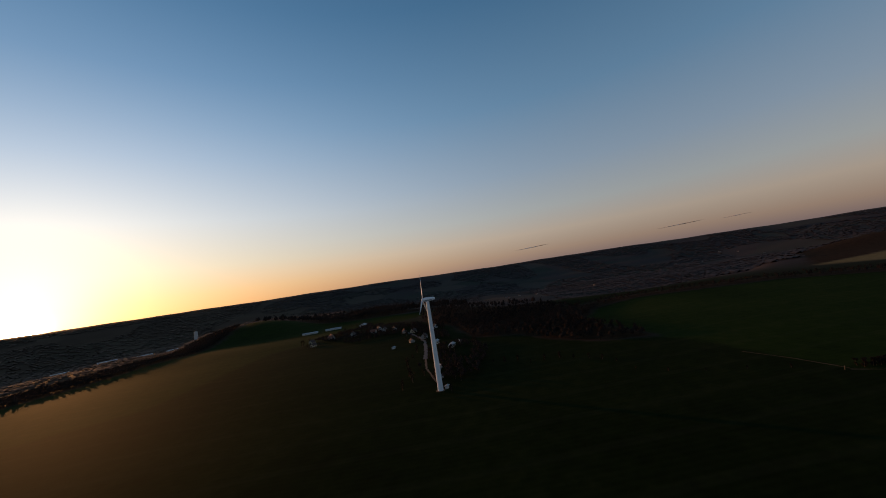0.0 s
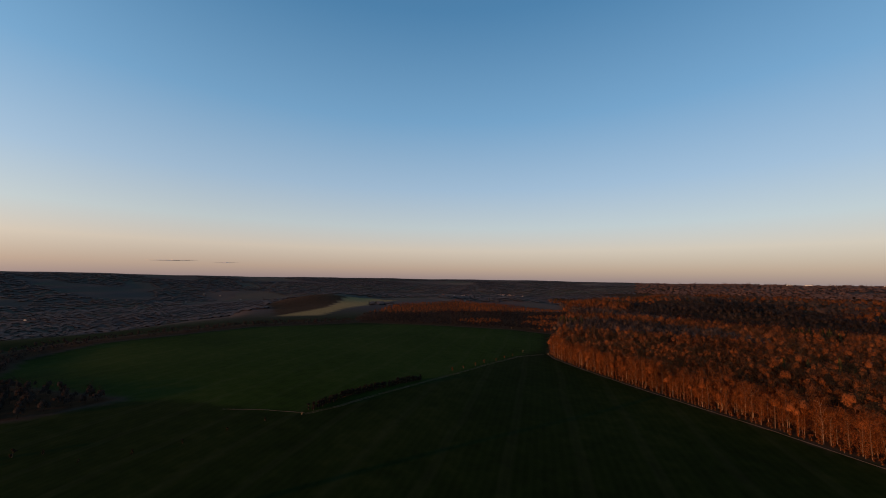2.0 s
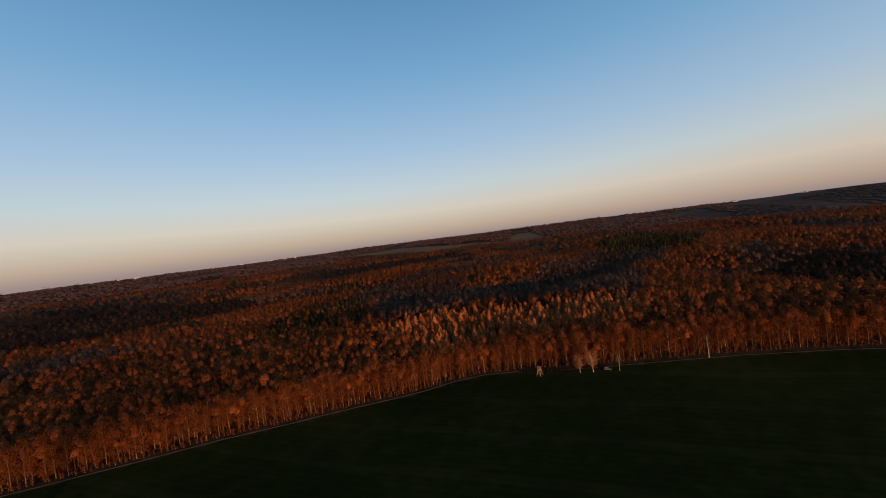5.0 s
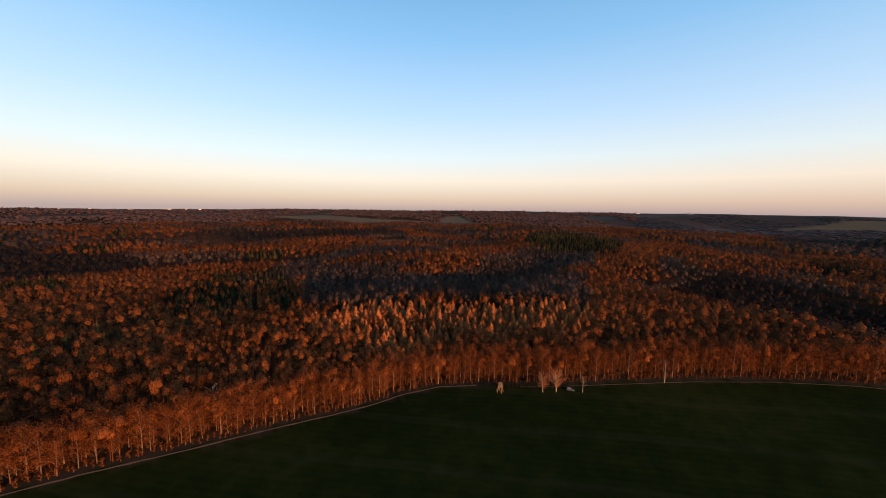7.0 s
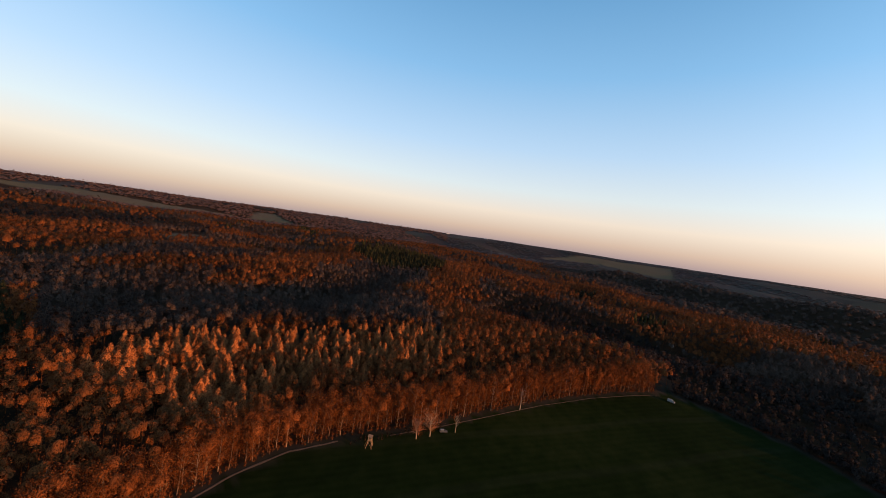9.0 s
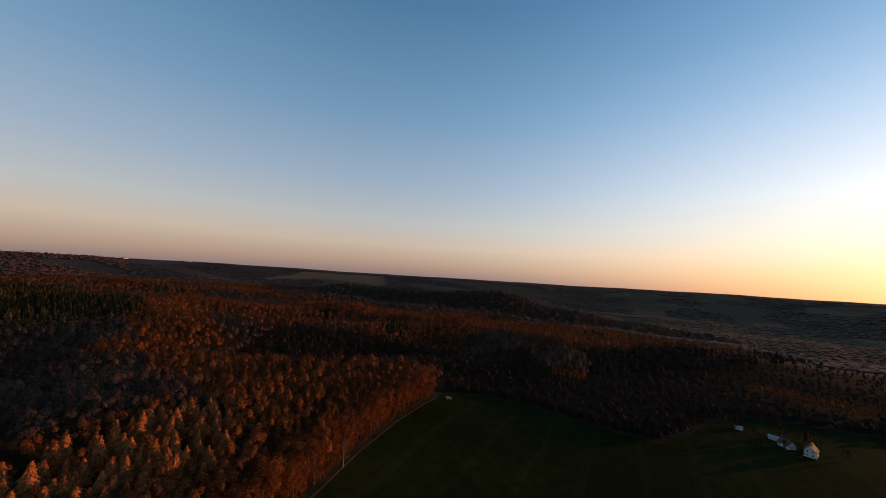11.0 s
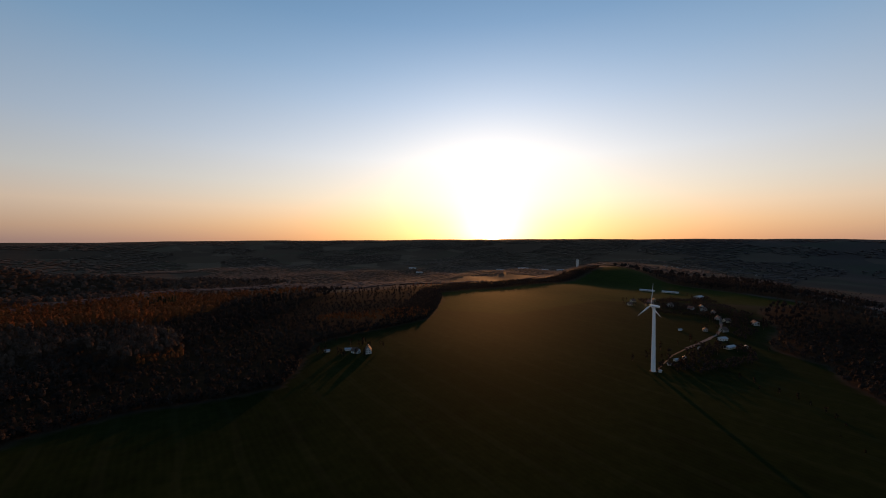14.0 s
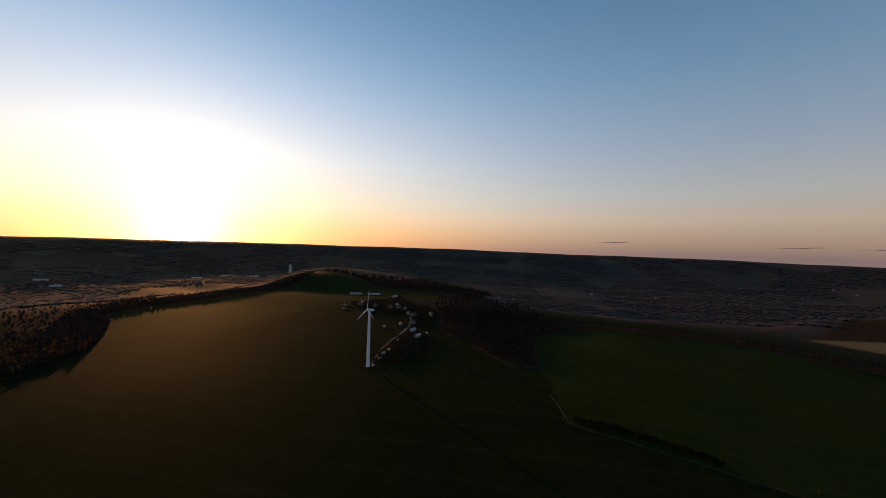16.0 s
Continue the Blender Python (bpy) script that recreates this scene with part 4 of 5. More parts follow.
def wind_turbine(axis_az):
    HUB = 65.0
    t = thing("wind_turbine", pose(0, 0, ground_z(0, 0)), "white three-bladed wind turbine with a tapered tubular tower", "wind turbine")
    part("tower", ring_lathe(bmesh.new(), [(2.05, -0.2), (2.05, 0.4), (1.95, 6), (1.75, 22), (1.5, 43), (1.22, 63), (1.22, 63.4)]), M_WHITE, t, smooth_faces=True)
    part("foundation", ring_lathe(bmesh.new(), [(3.4, -0.4), (3.4, 0.12), (3.2, 0.2)]), M_TRACK, t, "low concrete foundation ring")
    turn = pose(0, 0, HUB, 0, 0, -axis_az)          # local +y points along the rotor's axis
    nac = bmesh.new()
    rows = []
    for y, w, h0, h1 in ((-5.6, 0.55, -0.5, 0.75), (-5.2, 0.95, -0.9, 1.1), (-3.0, 1.25, -1.25, 1.35), (0.0, 1.4, -1.45, 1.45), (1.8, 1.35, -1.4, 1.4), (2.3, 1.2, -1.2, 1.2)):
        ring = []
        for k in range(16):
            a = 2 * math.pi * k / 16
            cz = (h0 + h1) / 2 + (h1 - h0) / 2 * math.copysign(abs(math.sin(a)) ** 0.7, math.sin(a))
            ring.append(nac.verts.new((w * math.copysign(abs(math.cos(a)) ** 0.7, math.cos(a)), y, cz)))
        rows.append(ring)
    for lo, hi in zip(rows, rows[1:]):
        for k in range(16):
            nac.faces.new((lo[k], hi[k], hi[(k + 1) % 16], lo[(k + 1) % 16]))
    nac.faces.new(rows[0])
    nac.faces.new(rows[-1][::-1])
    n = part("nacelle", nac, M_WHITE, t, "white rounded nacelle housing", True)
    n.matrix_local = turn
    for s in (-1, 1):
        bm = box(bmesh.new(), s * 1.41 - 0.03, -3.6, -0.75, s * 1.41 + 0.03, 1.6, -0.25, 0.02)
        part("stripe", bm, M_STRIPE, n, "dark stripe along the housing")
    part("wind_vane", tube(bmesh.new(), [(0, -4.6, 1.1), (0, -4.6, 2.1), (0, -5.0, 2.15)], [0.05, 0.04, 0.03], 6), M_METAL, n)
    hub = bmesh.new()
    ring_lathe(hub, [(1.15, 0), (1.2, 0.7), (1.05, 1.3), (0.7, 1.8), (0.25, 2.05)], 24)
    bmesh.ops.transform(hub, verts=hub.verts, matrix=pose(0, 2.32, 0, -90, 0, 0))
    h = part("hub", hub, M_WHITE, t, "domed rotor hub", True)
    h.matrix_local = turn
    for k in range(3):
        bm = bmesh.new()
        rows = []
        for f in np.linspace(0, 1, 12):
            r = 0.9 + 21.0 * f
            chord = 0.75 if f < 0.04 else (0.75 + (1.9 - 0.75) * min(1, (f - 0.04) / 0.16)) if f < 0.2 else 1.9 - 1.55 * (f - 0.2) / 0.8
            thick = chord * (0.9 if f < 0.04 else 0.32 - 0.16 * f)
            tw = radians(22 * (1 - f) ** 2 + 4)
            ring = []
            for j in range(10):
                a = 2 * math.pi * j / 10
                cx = chord * 0.5 * math.cos(a) + chord * 0.18
                cy = thick * 0.5 * math.sin(a) * (1 if math.cos(a) > -0.4 else 0.6)
                ring.append(bm.verts.new((cx * math.cos(tw) - cy * math.sin(tw), 3.3 + cx * math.sin(tw) + cy * math.cos(tw), r)))
            rows.append(ring)
        for lo, hi in zip(rows, rows[1:]):
            for j in range(10):
                bm.faces.new((lo[j], lo[(j + 1) % 10], hi[(j + 1) % 10], hi[j]))
        bm.faces.new(rows[0][::-1])
        bm.faces.new(rows[-1])
        bmesh.ops.transform(bm, verts=bm.verts, matrix=pose(0, 0, 0, 0, 120 * k + 8, 0))
        b = part("blade", bm, M_WHITE, t, "slender white rotor blade", True)
        b.matrix_local = turn
    return t


wind_turbine(325)

# ---------------------------------------------------------------- tracks and roads


def ribbon(name, line, wide, material, label, lift=0.06, ragged=0.9, kind="structure"):
    """A strip that follows the ground along a smoothed line."""
    pts = [(a[0], a[1]) for a in along(line, 4.0)] + [line[-1]]
    bm = bmesh.new()
    rows = []
    for i, (x, y) in enumerate(pts):
        x0, y0 = pts[max(i - 2, 0)]
        x1, y1 = pts[min(i + 2, len(pts) - 1)]
        d = math.hypot(x1 - x0, y1 - y0) or 1
        nx, ny = -(y1 - y0) / d, (x1 - x0) / d
        row = []
        for s in (-1, 0, 1):
            w = s * wide / 2 * (1 + ragged * rng.uniform(-0.5, 0.5))
            px, py = x + nx * w, y + ny * w
            row.append(bm.verts.new((px, py, ground_z(px, py) + lift + (0.03 if s == 0 else 0))))
        rows.append(row)
    for lo, hi in zip(rows, rows[1:]):
        for k in range(2):
            bm.faces.new((lo[k], hi[k], hi[k + 1], lo[k + 1]))
    bmesh.ops.recalc_face_normals(bm, faces=bm.faces)
    ob = part(name, bm, material)
    return tagged(ob, label, "track", kind=kind)


def shifted(line, d):
    out = []
    for i, (x, y) in enumerate(line):
        x0, y0 = line[max(i - 1, 0)]
        x1, y1 = line[min(i + 1, len(line) - 1)]
        n = math.hypot(x1 - x0, y1 - y0)
        out.append((x + (y1 - y0) / n * d, y - (x1 - x0) / n * d))
    return out


for d, w in ((3.4, 1.0),):
    ribbon("track", shifted(WOOD_EDGE, d)[:13], w, M_TRACK, "pale dirt wheel track along the wood's edge")
ribbon("track", shifted(WOOD_EDGE, 5.0)[13:], 0.45, M_TRACK, "pale dirt wheel track along the wood's edge")
for d in (-0.9, 0.9):
    ribbon("track", shifted([(77, -209), (80, -229), (92, -265), (105, -302), (122, -349), (140, -394), (155, -446), (152, -480)], d), 0.3, M_TRACK, "pale dirt wheel track across the green fields")
ribbon("track", [(112, -166), (97, -188), (79, -209)], 0.4, M_TRACK, "pale dirt path down to the field track")
ribbon("road", [(222, 282), (196, 234), (172, 192), (146, 156), (104, 114), (72, 84)], 3.6, M_ASPHALT, "grey asphalt village road")
ribbon("track", [(72, 84), (44, 56), (20, 24), (6, 5)], 1.6, M_TRACK, "overgrown dirt access track to the wind turbine")

# ---------------------------------------------------------------- houses


def house(name, x, y, long, deep, eaves, ridge, turn, wall, roof, label, group, windows=True, chimney=True, category="house"):
    """A gabled house: walls, two roof slopes with overhang, windows with frames and panes, door, chimney."""
    t = thing(name, pose(x, y, ground_z(x, y) - 0.1, 0, 0, turn), label, category, group)
    bm = bmesh.new()
    a, b = long / 2, deep / 2
    base = [bm.verts.new(v) for v in ((-a, -b, 0), (a, -b, 0), (a, b, 0), (-a, b, 0))]
    top = [bm.verts.new(v) for v in ((-a, -b, eaves), (a, -b, eaves), (a, b, eaves), (-a, b, eaves))]
    g0, g1 = bm.verts.new((-a, 0, ridge - 0.15)), bm.verts.new((a, 0, ridge - 0.15))
    bm.faces.new(base[::-1])
    bm.faces.new((base[0], base[1], top[1], top[0]))
    bm.faces.new((base[2], base[3], top[3], top[2]))
    bm.faces.new((base[1], base[2], top[2], g1, top[1]))
    bm.faces.new((base[3], base[0], top[0], g0, top[3]))
    bm.faces.new((top[0], top[1], g1, g0))
    bm.faces.new((top[2], top[3], g0, g1))
    part("wall", bm, wall, t)
    slope = (ridge - eaves) / b
    for s in (-1, 1):
        bm = bmesh.new()
        o, e = 0.45, 0.5
        low = eaves - e * slope
        lo = [bm.verts.new((p, s * (b + e), low + h)) for p, h in ((-a - o, 0), (a + o, 0), (a + o, 0.22), (-a - o, 0.22))]
        hi = [bm.verts.new((p, 0, ridge + h)) for p, h in ((-a - o, 0), (a + o, 0), (a + o, 0.22), (-a - o, 0.22))]
        for k in range(4):
            bm.faces.new((lo[k], lo[(k + 1) % 4], hi[(k + 1) % 4], hi[k]))
        bm.faces.new(lo[::-1])
        bm.faces.new(hi)
        bmesh.ops.recalc_face_normals(bm, faces=bm.faces)
        part("roof", bm, roof, t)
    if chimney:
        part("chimney", box(bmesh.new(), a * 0.3 - 0.35, 0.3, ridge - 1.2, a * 0.3 + 0.35, 1.0, ridge + 1.1, 0.04), M_ROOF, t)
    if windows:
        spots = [(0, s, k) for s in (-1, 1) for k in np.linspace(-a * 0.6, a * 0.6, max(2, int(long / 4)))] + [(1, s, k) for s in (-1, 1) for k in (-b * 0.4, b * 0.4)]
        for side, s, k in spots:
            for z in ([1.0] if eaves < 3.6 else [1.0, 3.6]):
                m = pose(k, s * b, z, 0, 0, 0 if s < 0 else 180) if side == 0 else pose(s * a, k, z, 0, 0, 90 if s > 0 else -90)
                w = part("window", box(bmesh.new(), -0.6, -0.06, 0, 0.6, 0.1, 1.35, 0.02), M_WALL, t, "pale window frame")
                w.matrix_local = m
                part("pane", box(bmesh.new(), -0.48, -0.09, 0.12, 0.48, -0.05, 1.23), M_GLASS, w, "dark glass pane")
        d = part("door", box(bmesh.new(), -0.5, -0.08, 0, 0.5, 0.08, 2.1, 0.02), M_WOOD, t, "wooden door")
        d.matrix_local = pose(a * 0.12 + 0.4, -b, 0.1)
    return t


VILLAGE = [  # x, y, length, depth, eaves, ridge, turn, wall, roof
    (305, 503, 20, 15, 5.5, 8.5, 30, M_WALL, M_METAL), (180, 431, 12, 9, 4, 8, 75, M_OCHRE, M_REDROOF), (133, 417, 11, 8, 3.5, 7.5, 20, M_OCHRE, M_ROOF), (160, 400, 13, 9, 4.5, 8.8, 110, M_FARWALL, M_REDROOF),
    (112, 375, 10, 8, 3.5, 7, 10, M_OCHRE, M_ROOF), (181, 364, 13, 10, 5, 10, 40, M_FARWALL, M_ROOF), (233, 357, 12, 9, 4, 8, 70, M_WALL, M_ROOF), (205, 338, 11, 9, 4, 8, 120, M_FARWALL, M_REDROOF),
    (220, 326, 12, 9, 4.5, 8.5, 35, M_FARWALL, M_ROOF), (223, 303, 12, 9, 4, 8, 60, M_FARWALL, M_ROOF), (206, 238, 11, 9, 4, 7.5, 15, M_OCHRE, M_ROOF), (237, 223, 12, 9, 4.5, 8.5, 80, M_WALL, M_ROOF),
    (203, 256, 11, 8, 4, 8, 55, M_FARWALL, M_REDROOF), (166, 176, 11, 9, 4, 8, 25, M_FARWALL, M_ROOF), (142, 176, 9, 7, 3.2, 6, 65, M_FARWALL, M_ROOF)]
for x, y, l, w, e, r, turn, wall, roof in VILLAGE:
    l, w, e, r = 0.82 * l, 0.82 * w, 0.8 * e, 0.82 * r
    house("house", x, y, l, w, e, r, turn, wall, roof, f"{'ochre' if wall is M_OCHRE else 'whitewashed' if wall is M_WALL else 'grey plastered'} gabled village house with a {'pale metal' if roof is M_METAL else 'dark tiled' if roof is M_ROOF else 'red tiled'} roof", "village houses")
for x, y, l, turn in ((246, 630, 34, -37), (288, 598, 36, -37)):
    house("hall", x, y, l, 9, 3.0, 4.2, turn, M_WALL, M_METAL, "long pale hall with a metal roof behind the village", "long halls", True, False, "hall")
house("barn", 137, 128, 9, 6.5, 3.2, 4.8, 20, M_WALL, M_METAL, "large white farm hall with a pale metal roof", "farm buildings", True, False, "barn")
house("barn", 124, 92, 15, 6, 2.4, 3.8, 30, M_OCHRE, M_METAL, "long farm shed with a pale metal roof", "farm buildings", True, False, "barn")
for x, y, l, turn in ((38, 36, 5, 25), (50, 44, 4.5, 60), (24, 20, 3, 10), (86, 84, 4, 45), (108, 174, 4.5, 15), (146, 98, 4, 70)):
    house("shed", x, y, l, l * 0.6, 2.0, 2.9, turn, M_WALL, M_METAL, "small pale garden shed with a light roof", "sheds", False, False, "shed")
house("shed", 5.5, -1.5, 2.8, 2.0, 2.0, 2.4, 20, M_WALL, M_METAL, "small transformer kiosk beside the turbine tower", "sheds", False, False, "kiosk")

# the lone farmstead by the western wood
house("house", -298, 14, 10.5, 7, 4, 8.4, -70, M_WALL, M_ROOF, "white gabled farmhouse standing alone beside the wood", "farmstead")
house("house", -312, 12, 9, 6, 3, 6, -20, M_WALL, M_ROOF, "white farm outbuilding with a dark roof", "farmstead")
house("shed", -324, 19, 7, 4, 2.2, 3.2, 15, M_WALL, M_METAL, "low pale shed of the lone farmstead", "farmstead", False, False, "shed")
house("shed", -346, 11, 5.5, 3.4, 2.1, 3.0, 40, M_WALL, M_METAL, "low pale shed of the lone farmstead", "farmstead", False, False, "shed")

# houses of the distant towns
far_rng = np.random.default_rng(31)
for cx, cy, n, sx, sy in ((2290, -2215, 18, 90, 45), (2350, -1770, 14, 75, 120), (1090, 1950, 30, 120, 380), (930, 1500, 10, 90, 90), (1090, 1060, 6, 110, 110), (1750, 800, 6, 110, 130), (2930, 60, 6, 120, 160)):
    for _ in range(n):
        x, y = cx + far_rng.normal() * sx, cy + far_rng.normal() * sy
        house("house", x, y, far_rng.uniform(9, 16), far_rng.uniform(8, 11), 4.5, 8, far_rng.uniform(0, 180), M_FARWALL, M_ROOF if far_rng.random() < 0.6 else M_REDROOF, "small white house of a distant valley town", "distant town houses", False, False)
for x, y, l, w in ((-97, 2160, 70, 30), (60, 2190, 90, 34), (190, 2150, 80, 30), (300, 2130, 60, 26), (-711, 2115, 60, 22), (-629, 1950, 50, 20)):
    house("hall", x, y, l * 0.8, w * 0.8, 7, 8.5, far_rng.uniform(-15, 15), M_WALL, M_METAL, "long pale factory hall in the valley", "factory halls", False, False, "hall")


for az_deg, far, l in ((164, 4330, 46), (165.6, 4350, 60), (167.5, 4360, 40), (171, 4340, 70), (173.4, 4350, 50), (177, 4340, 44), (180.5, 4350, 80), (182.6, 4345, 60), (184, 4350, 40), (199, 4350, 46), (201.5, 4340, 60), (238, 4350, 50), (246, 4360, 44), (252, 4350, 60)):
    x, y = CX + far * math.sin(radians(az_deg)), CY + far * math.cos(radians(az_deg))
    house("hall", x, y, l * 0.8, 20, 8, 10, -az_deg + far_rng.uniform(-15, 15), M_WALL, M_METAL, "pale city block on the distant southern skyline", "city blocks", False, False, "building")


def silo_tower(x, y, tall):
    t = thing("silo", pose(x, y, ground_z(x, y) - 0.5), "tall pale concrete silo tower in the valley", "silo")
    part("shaft", ring_lathe(bmesh.new(), [(9, 0), (9, tall * 0.93), (9.5, tall * 0.94), (9.5, tall)], 20), M_WALL, t, smooth_faces=False)
    part("cap", box(bmesh.new(), -4, -4, tall + 0.02, 4, 4, tall + 5, 0.2), M_METAL, t)


silo_tower(420, 2180, 62)

# trees about the village and the farmstead
VILLAGE_KINDS = [broadleaf(s + 90, 10, 0.16, M_BARK, M_DARKWOOD, 380, 0.3, 0.15, 0.4, 7, 1) for s in range(3)]
spots = [(x + far_rng.normal() * 13, y + far_rng.normal() * 13) for x, y, *_ in VILLAGE for _ in range(4)]
spots += [(114 + far_rng.normal() * 28, 84 + far_rng.normal() * 26) for _ in range(18)] + [(32 + far_rng.normal() * 18, 30 + far_rng.normal() * 14) for _ in range(22)]
spots += [(-325 + far_rng.normal() * 22, 32 + abs(far_rng.normal()) * 10) for _ in range(16)] + [(-330 + far_rng.normal() * 20, 2 + far_rng.normal() * 4) for _ in range(12)]
HOMES = [(v[0], v[1], 8.5) for v in VILLAGE] + [(137, 128, 8), (124, 92, 11), (38, 36, 5), (50, 44, 5), (24, 20, 4), (86, 84, 4), (146, 98, 4), (-298, 16, 9), (-312, 14, 8), (-324, 21, 6), (-346, 13, 5), (0, 0, 8), (246, 630, 22), (288, 598, 22), (108, 174, 5), (5.5, -1.5, 4)]
for x, y in spots:
    if all(math.hypot(x - hx, y - hy) > hr for hx, hy, hr in HOMES):
        s = far_rng.uniform(0.5, 1.15)
        stand_tree("garden_tree", VILLAGE_KINDS[far_rng.integers(0, 3)], x, y, far_rng.uniform(0, 360), (s, s), "bare grey-brown garden tree among village houses", "tree", "village trees")

GARDENS = [[(10, 12), (38, 62), (70, 82), (100, 108), (150, 100), (125, 40), (70, 10), (40, -5)], [(125, 290), (150, 440), (250, 470), (330, 520), (290, 400), (270, 230), (160, 125), (165, 190), (200, 260)]]
LANE = [(222, 282), (196, 234), (172, 192), (146, 156), (104, 114), (72, 84), (44, 56), (20, 24)]


def in_gardens(x, y):
    hit = inside(x, y, GARDENS[0]) | inside(x, y, GARDENS[1])
    for hx, hy, hr in HOMES:
        hit &= np.hypot(x - hx, y - hy) > hr * 0.85
    for (x0, y0), (x1, y1) in zip(LANE, LANE[1:]):
        f = np.clip(((x - x0) * (x1 - x0) + (y - y0) * (y1 - y0)) / ((x1 - x0) ** 2 + (y1 - y0) ** 2), 0, 1)
        hit &= np.hypot(x - x0 - f * (x1 - x0), y - y0 - f * (y1 - y0)) > 4.5
    return hit & (np.sin(x / 9 + 2 * np.sin(y / 17)) + np.sin(y / 11 + np.sin(x / 23)) > -0.7)


gx, gy = scatter(0, 340, -10, 530, 5.2, in_gardens)
woods("garden_thicket", "dark bare hedges and orchard thickets between the village houses", gx, gy, [(t * (0.4, 0.4, 0.30), n) for t, n in LATE_ROUND], M_DARKWOOD, patchy)

# ---------------------------------------------------------------- raised hide, van, logs, posts


def raised_hide(x, y, turn):
    t = thing("raised_hide", pose(x, y, ground_z(x, y), 0, 0, turn), "raised wooden hunting hide on splayed legs in the field margin", "hunting hide")
    for sx in (-1, 1):
        for sy in (-1, 1):
            part("leg", tube(bmesh.new(), [(sx * 1.5, sy * 1.4, -0.1), (sx * 0.8, sy * 0.75, 3.6)], [0.12, 0.10], 6), M_WOOD, t)
    for s in (-1, 1):
        part("brace", tube(bmesh.new(), [(s * 1.4, -1.3, 0.5), (s * 0.9, 0.85, 3.0)], [0.07, 0.07], 5), M_WOOD, t)
        part("brace", tube(bmesh.new(), [(-1.4, s * 1.3, 0.5), (0.9, s * 0.85, 3.0)], [0.07, 0.07], 5), M_WOOD, t)
    part("platform", box(bmesh.new(), -1.0, -1.0, 3.55, 1.0, 1.0, 3.7, 0.02), M_WOOD, t)
    for s in (-1, 1):
        part("side_wall", box(bmesh.new(), s * 0.9 - 0.04, -0.9, 3.7, s * 0.9 + 0.04, 0.9, 4.6), M_WOOD, t)
        part("front_wall", box(bmesh.new(), -0.85, s * 0.9 - 0.04, 3.7, 0.85, s * 0.9 + 0.04, 4.55), M_WOOD, t)
    for sx in (-1, 1):
        for sy in (-1, 1):
            part("post", box(bmesh.new(), sx * 0.86 - 0.05, sy * 0.84 - 0.05, 4.56, sx * 0.86 + 0.05, sy * 0.84 + 0.05, 5.5), M_WOOD, t)
    bm = box(bmesh.new(), -1.15, -1.15, 5.5, 1.15, 1.15, 5.6, 0.02)
    bmesh.ops.rotate(bm, verts=bm.verts, cent=(0, 0, 5.55), matrix=Matrix.Rotation(radians(7), 3, "X"))
    part("roof", bm, M_WOOD, t)
    for s in (-1, 1):
        part("ladder_rail", tube(bmesh.new(), [(s * 0.25, 2.6, 0), (s * 0.25, 1.05, 3.6)], [0.05, 0.05], 5), M_WOOD, t)
    for k in range(8):
        f = (k + 0.7) / 8.6
        part("rung", tube(bmesh.new(), [(-0.27, 2.6 - 1.55 * f, 3.6 * f), (0.27, 2.6 - 1.55 * f, 3.6 * f)], [0.03, 0.03], 5), M_WOOD, t)
    return t


raised_hide(-253.5, -377.5, 200)


def white_van(x, y, turn):
    t = thing("van", pose(x, y, ground_z(x, y) + 0.05, 0, 0, turn), "white panel van parked at the gap between the woods", "van")
    bm = bmesh.new()
    prof = [(-2.6, 0.45), (2.55, 0.45), (2.6, 1.15), (1.75, 1.35), (1.05, 2.25), (0.6, 2.4), (-2.5, 2.4), (-2.6, 2.2)]
    rows = [[bm.verts.new((px, sy * (0.98 if pz < 1.4 else 0.86), pz)) for px, pz in prof] for sy in (-1, 1)]
    for k in range(len(prof)):
        n = (k + 1) % len(prof)
        bm.faces.new((rows[0][k], rows[0][n], rows[1][n], rows[1][k]))
    bm.faces.new(rows[0][::-1])
    bm.faces.new(rows[1])
    bmesh.ops.recalc_face_normals(bm, faces=bm.faces)
    bmesh.ops.bevel(bm, geom=list(bm.edges), offset=0.06, segments=2, affect="EDGES")
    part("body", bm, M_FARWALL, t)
    bm = bmesh.new()
    v = [bm.verts.new(p) for p in ((1.72, -0.78, 1.42), (1.72, 0.78, 1.42), (1.11, 0.72, 2.2), (1.11, -0.72, 2.2), (1.76, -0.78, 1.45), (1.76, 0.78, 1.45), (1.15, 0.72, 2.23), (1.15, -0.72, 2.23))]
    for q in ((4, 5, 6, 7), (3, 2, 1, 0), (0, 1, 5, 4), (1, 2, 6, 5), (2, 3, 7, 6), (3, 0, 4, 7)):
        bm.faces.new([v[i] for i in q])
    part("windscreen", bm, M_GLASS, t, "dark windscreen")
    for sx in (-1.7, 1.7):
        for sy in (-1, 1):
            bm = ring_lathe(bmesh.new(), [(0.2, -0.12), (0.34, -0.11), (0.34, 0.11), (0.2, 0.12)], 16)
            bmesh.ops.transform(bm, verts=bm.verts, matrix=pose(sx, sy * 0.9, 0.34, 90, 0, 0))
            part("wheel", bm, M_DARK, t)
    return t


white_van(-441, -223, 70)


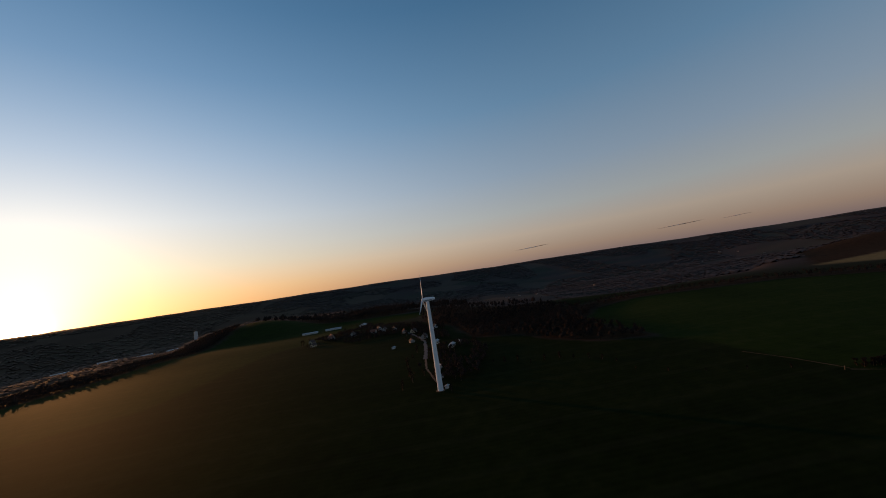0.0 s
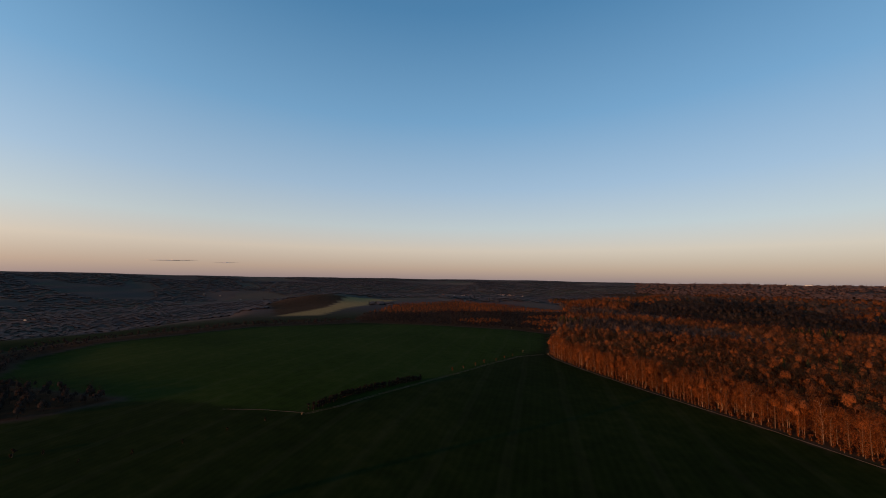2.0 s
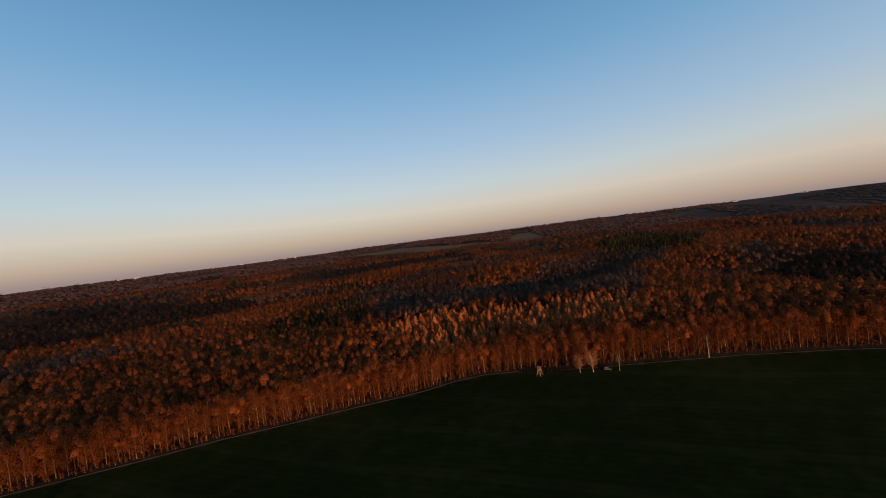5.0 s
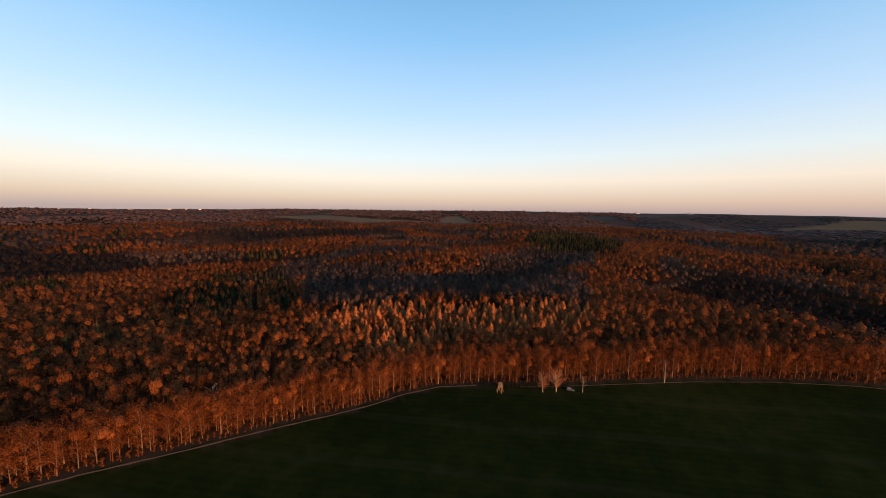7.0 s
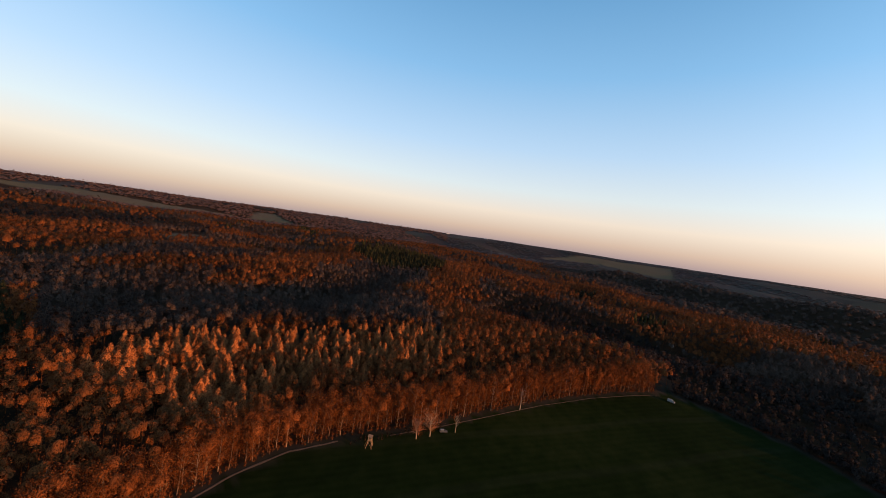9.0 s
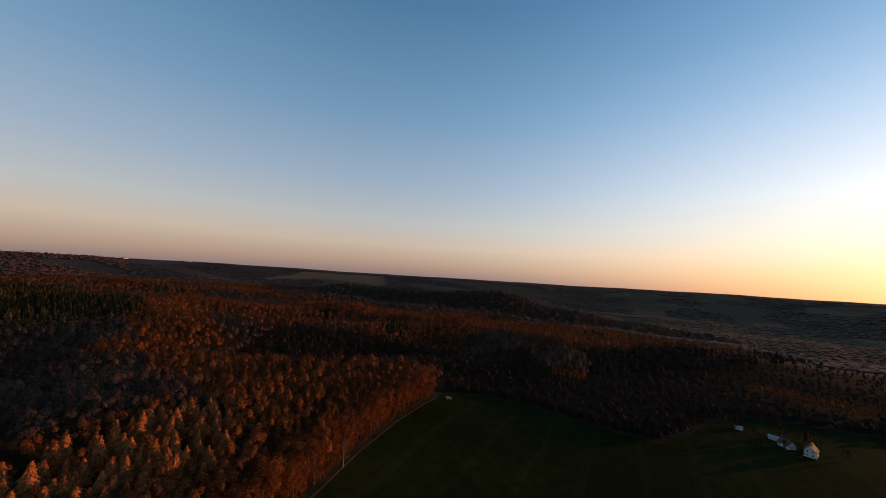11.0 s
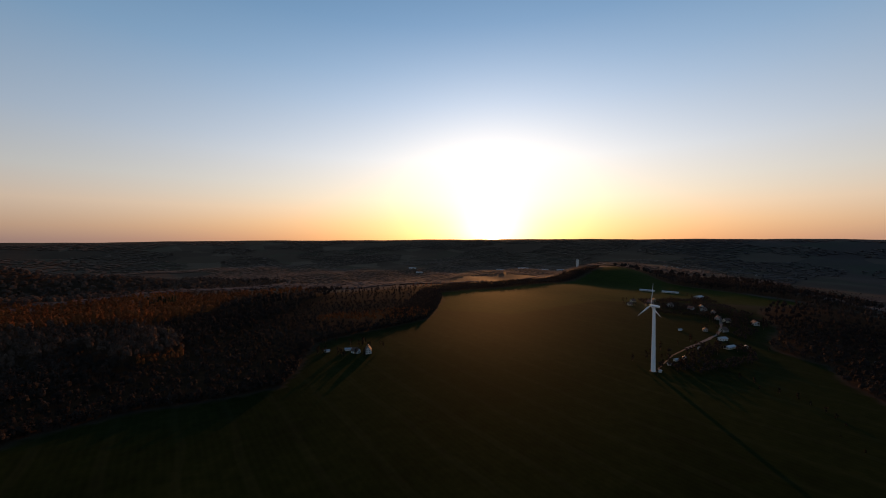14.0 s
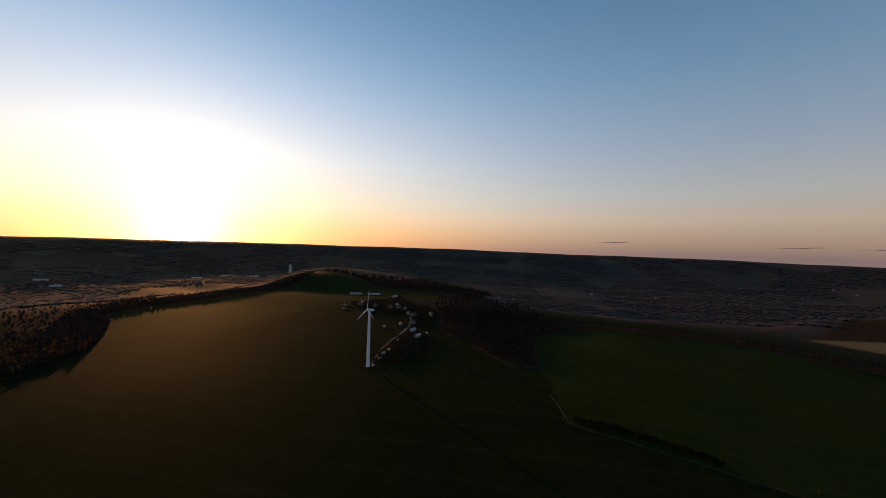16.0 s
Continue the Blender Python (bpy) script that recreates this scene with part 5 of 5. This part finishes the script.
def parked_car(x, y, turn):
    t = thing("car", pose(x, y, ground_z(x, y) + 0.05, 0, 0, turn), "pale silver estate car parked beside the two pale trees", "car")
    bm = bmesh.new()
    prof = [(-2.2, 0.35), (2.1, 0.35), (2.2, 0.65), (2.05, 0.82), (1.0, 0.95), (-2.1, 1.0), (-2.25, 0.7)]
    rows = [[bm.verts.new((px, sy * (0.88 if pz < 0.9 else 0.80), pz)) for px, pz in prof] for sy in (-1, 1)]
    for k in range(len(prof)):
        n = (k + 1) % len(prof)
        bm.faces.new((rows[0][k], rows[0][n], rows[1][n], rows[1][k]))
    bm.faces.new(rows[0][::-1])
    bm.faces.new(rows[1])
    bmesh.ops.recalc_face_normals(bm, faces=bm.faces)
    bmesh.ops.bevel(bm, geom=list(bm.edges), offset=0.05, segments=2, affect="EDGES")
    part("body", bm, M_ASPHALT, t)
    for name, mat, prof, wide, words in (("cabin", M_GLASS, [(-2.05, 0.98), (1.0, 0.93), (0.35, 1.38), (-1.8, 1.40)], 0.76, "dark glass cabin"), ("roof", M_FARWALL, [(-1.86, 1.37), (0.36, 1.36), (0.2, 1.45), (-1.7, 1.46)], 0.66, "")):
        bm = bmesh.new()
        rows = [[bm.verts.new((px, sy * (wide if pz < 1.2 or name == "roof" else wide - 0.12), pz)) for px, pz in prof] for sy in (-1, 1)]
        for k in range(4):
            n = (k + 1) % 4
            bm.faces.new((rows[0][k], rows[0][n], rows[1][n], rows[1][k]))
        bm.faces.new(rows[0][::-1])
        bm.faces.new(rows[1])
        bmesh.ops.recalc_face_normals(bm, faces=bm.faces)
        part(name, bm, mat, t, words)
    for sx in (-1.35, 1.35):
        for sy in (-1, 1):
            bm = ring_lathe(bmesh.new(), [(0.18, -0.1), (0.31, -0.09), (0.31, 0.09), (0.18, 0.1)], 14)
            bmesh.ops.transform(bm, verts=bm.verts, matrix=pose(sx, sy * 0.8, 0.31, 90, 0, 0))
            part("wheel", bm, M_DARK, t)
    return t


parked_car(-287, -352.5, 125)


def post(x, y, tall, label):
    t = thing("marker_post", pose(x, y, ground_z(x, y)), label, "post", "marker posts")
    part("shaft", box(bmesh.new(), -0.12, -0.12, -0.2, 0.12, 0.12, tall, 0.02), M_WOOD, t)
    part("board", box(bmesh.new(), -0.25, -0.2, tall * 0.72, 0.25, -0.13, tall, 0.02), M_FARWALL, t, "white board")


for x, y, tall in ((172, -468, 2.2), (339, -594, 2.4), (146, -482, 2.0), (76, -207, 1.8)):
    post(x, y, tall, "white board on a wooden post at a field edge")

# ---------------------------------------------------------------- thin clouds low over the skyline


def streak(az_deg, el_deg, wide, thick, lean):
    d = 4450.0
    x, y = -170 + d * math.sin(radians(az_deg)), -250 + d * math.cos(radians(az_deg))
    bm = bmesh.new()
    r = np.random.default_rng(int(az_deg))
    for k in range(9):
        f = k / 8 * 2 - 1
        made = bmesh.ops.create_icosphere(bm, subdivisions=2, radius=1)
        bmesh.ops.transform(bm, verts=made["verts"], matrix=Matrix.Translation((f * wide * 0.42, r.normal() * 4, f * lean + r.normal() * thick * 0.2)) @ Matrix.Diagonal((wide * 0.16, 20, thick * (1.05 - abs(f)) * r.uniform(0.7, 1.2), 1)))
    ob = part("cloud", bm, M_CLOUD, smooth_faces=True)
    ob.matrix_world = pose(x, y, 90 + d * math.tan(radians(el_deg)), 0, 0, -az_deg)
    tagged(ob, "thin dark mauve streak of cloud low over the horizon", "cloud", kind="structure")


M_CLOUD = plain("mauve_cloud", (0.75, 0.66, 0.66), (0.88, 0.78, 0.76), 0.01, 1.0)
streak(62.5, 2.15, 360, 3.2, 7)
streak(82.2, 1.85, 360, 3.0, 6)
streak(88.0, 1.75, 200, 2, 3)
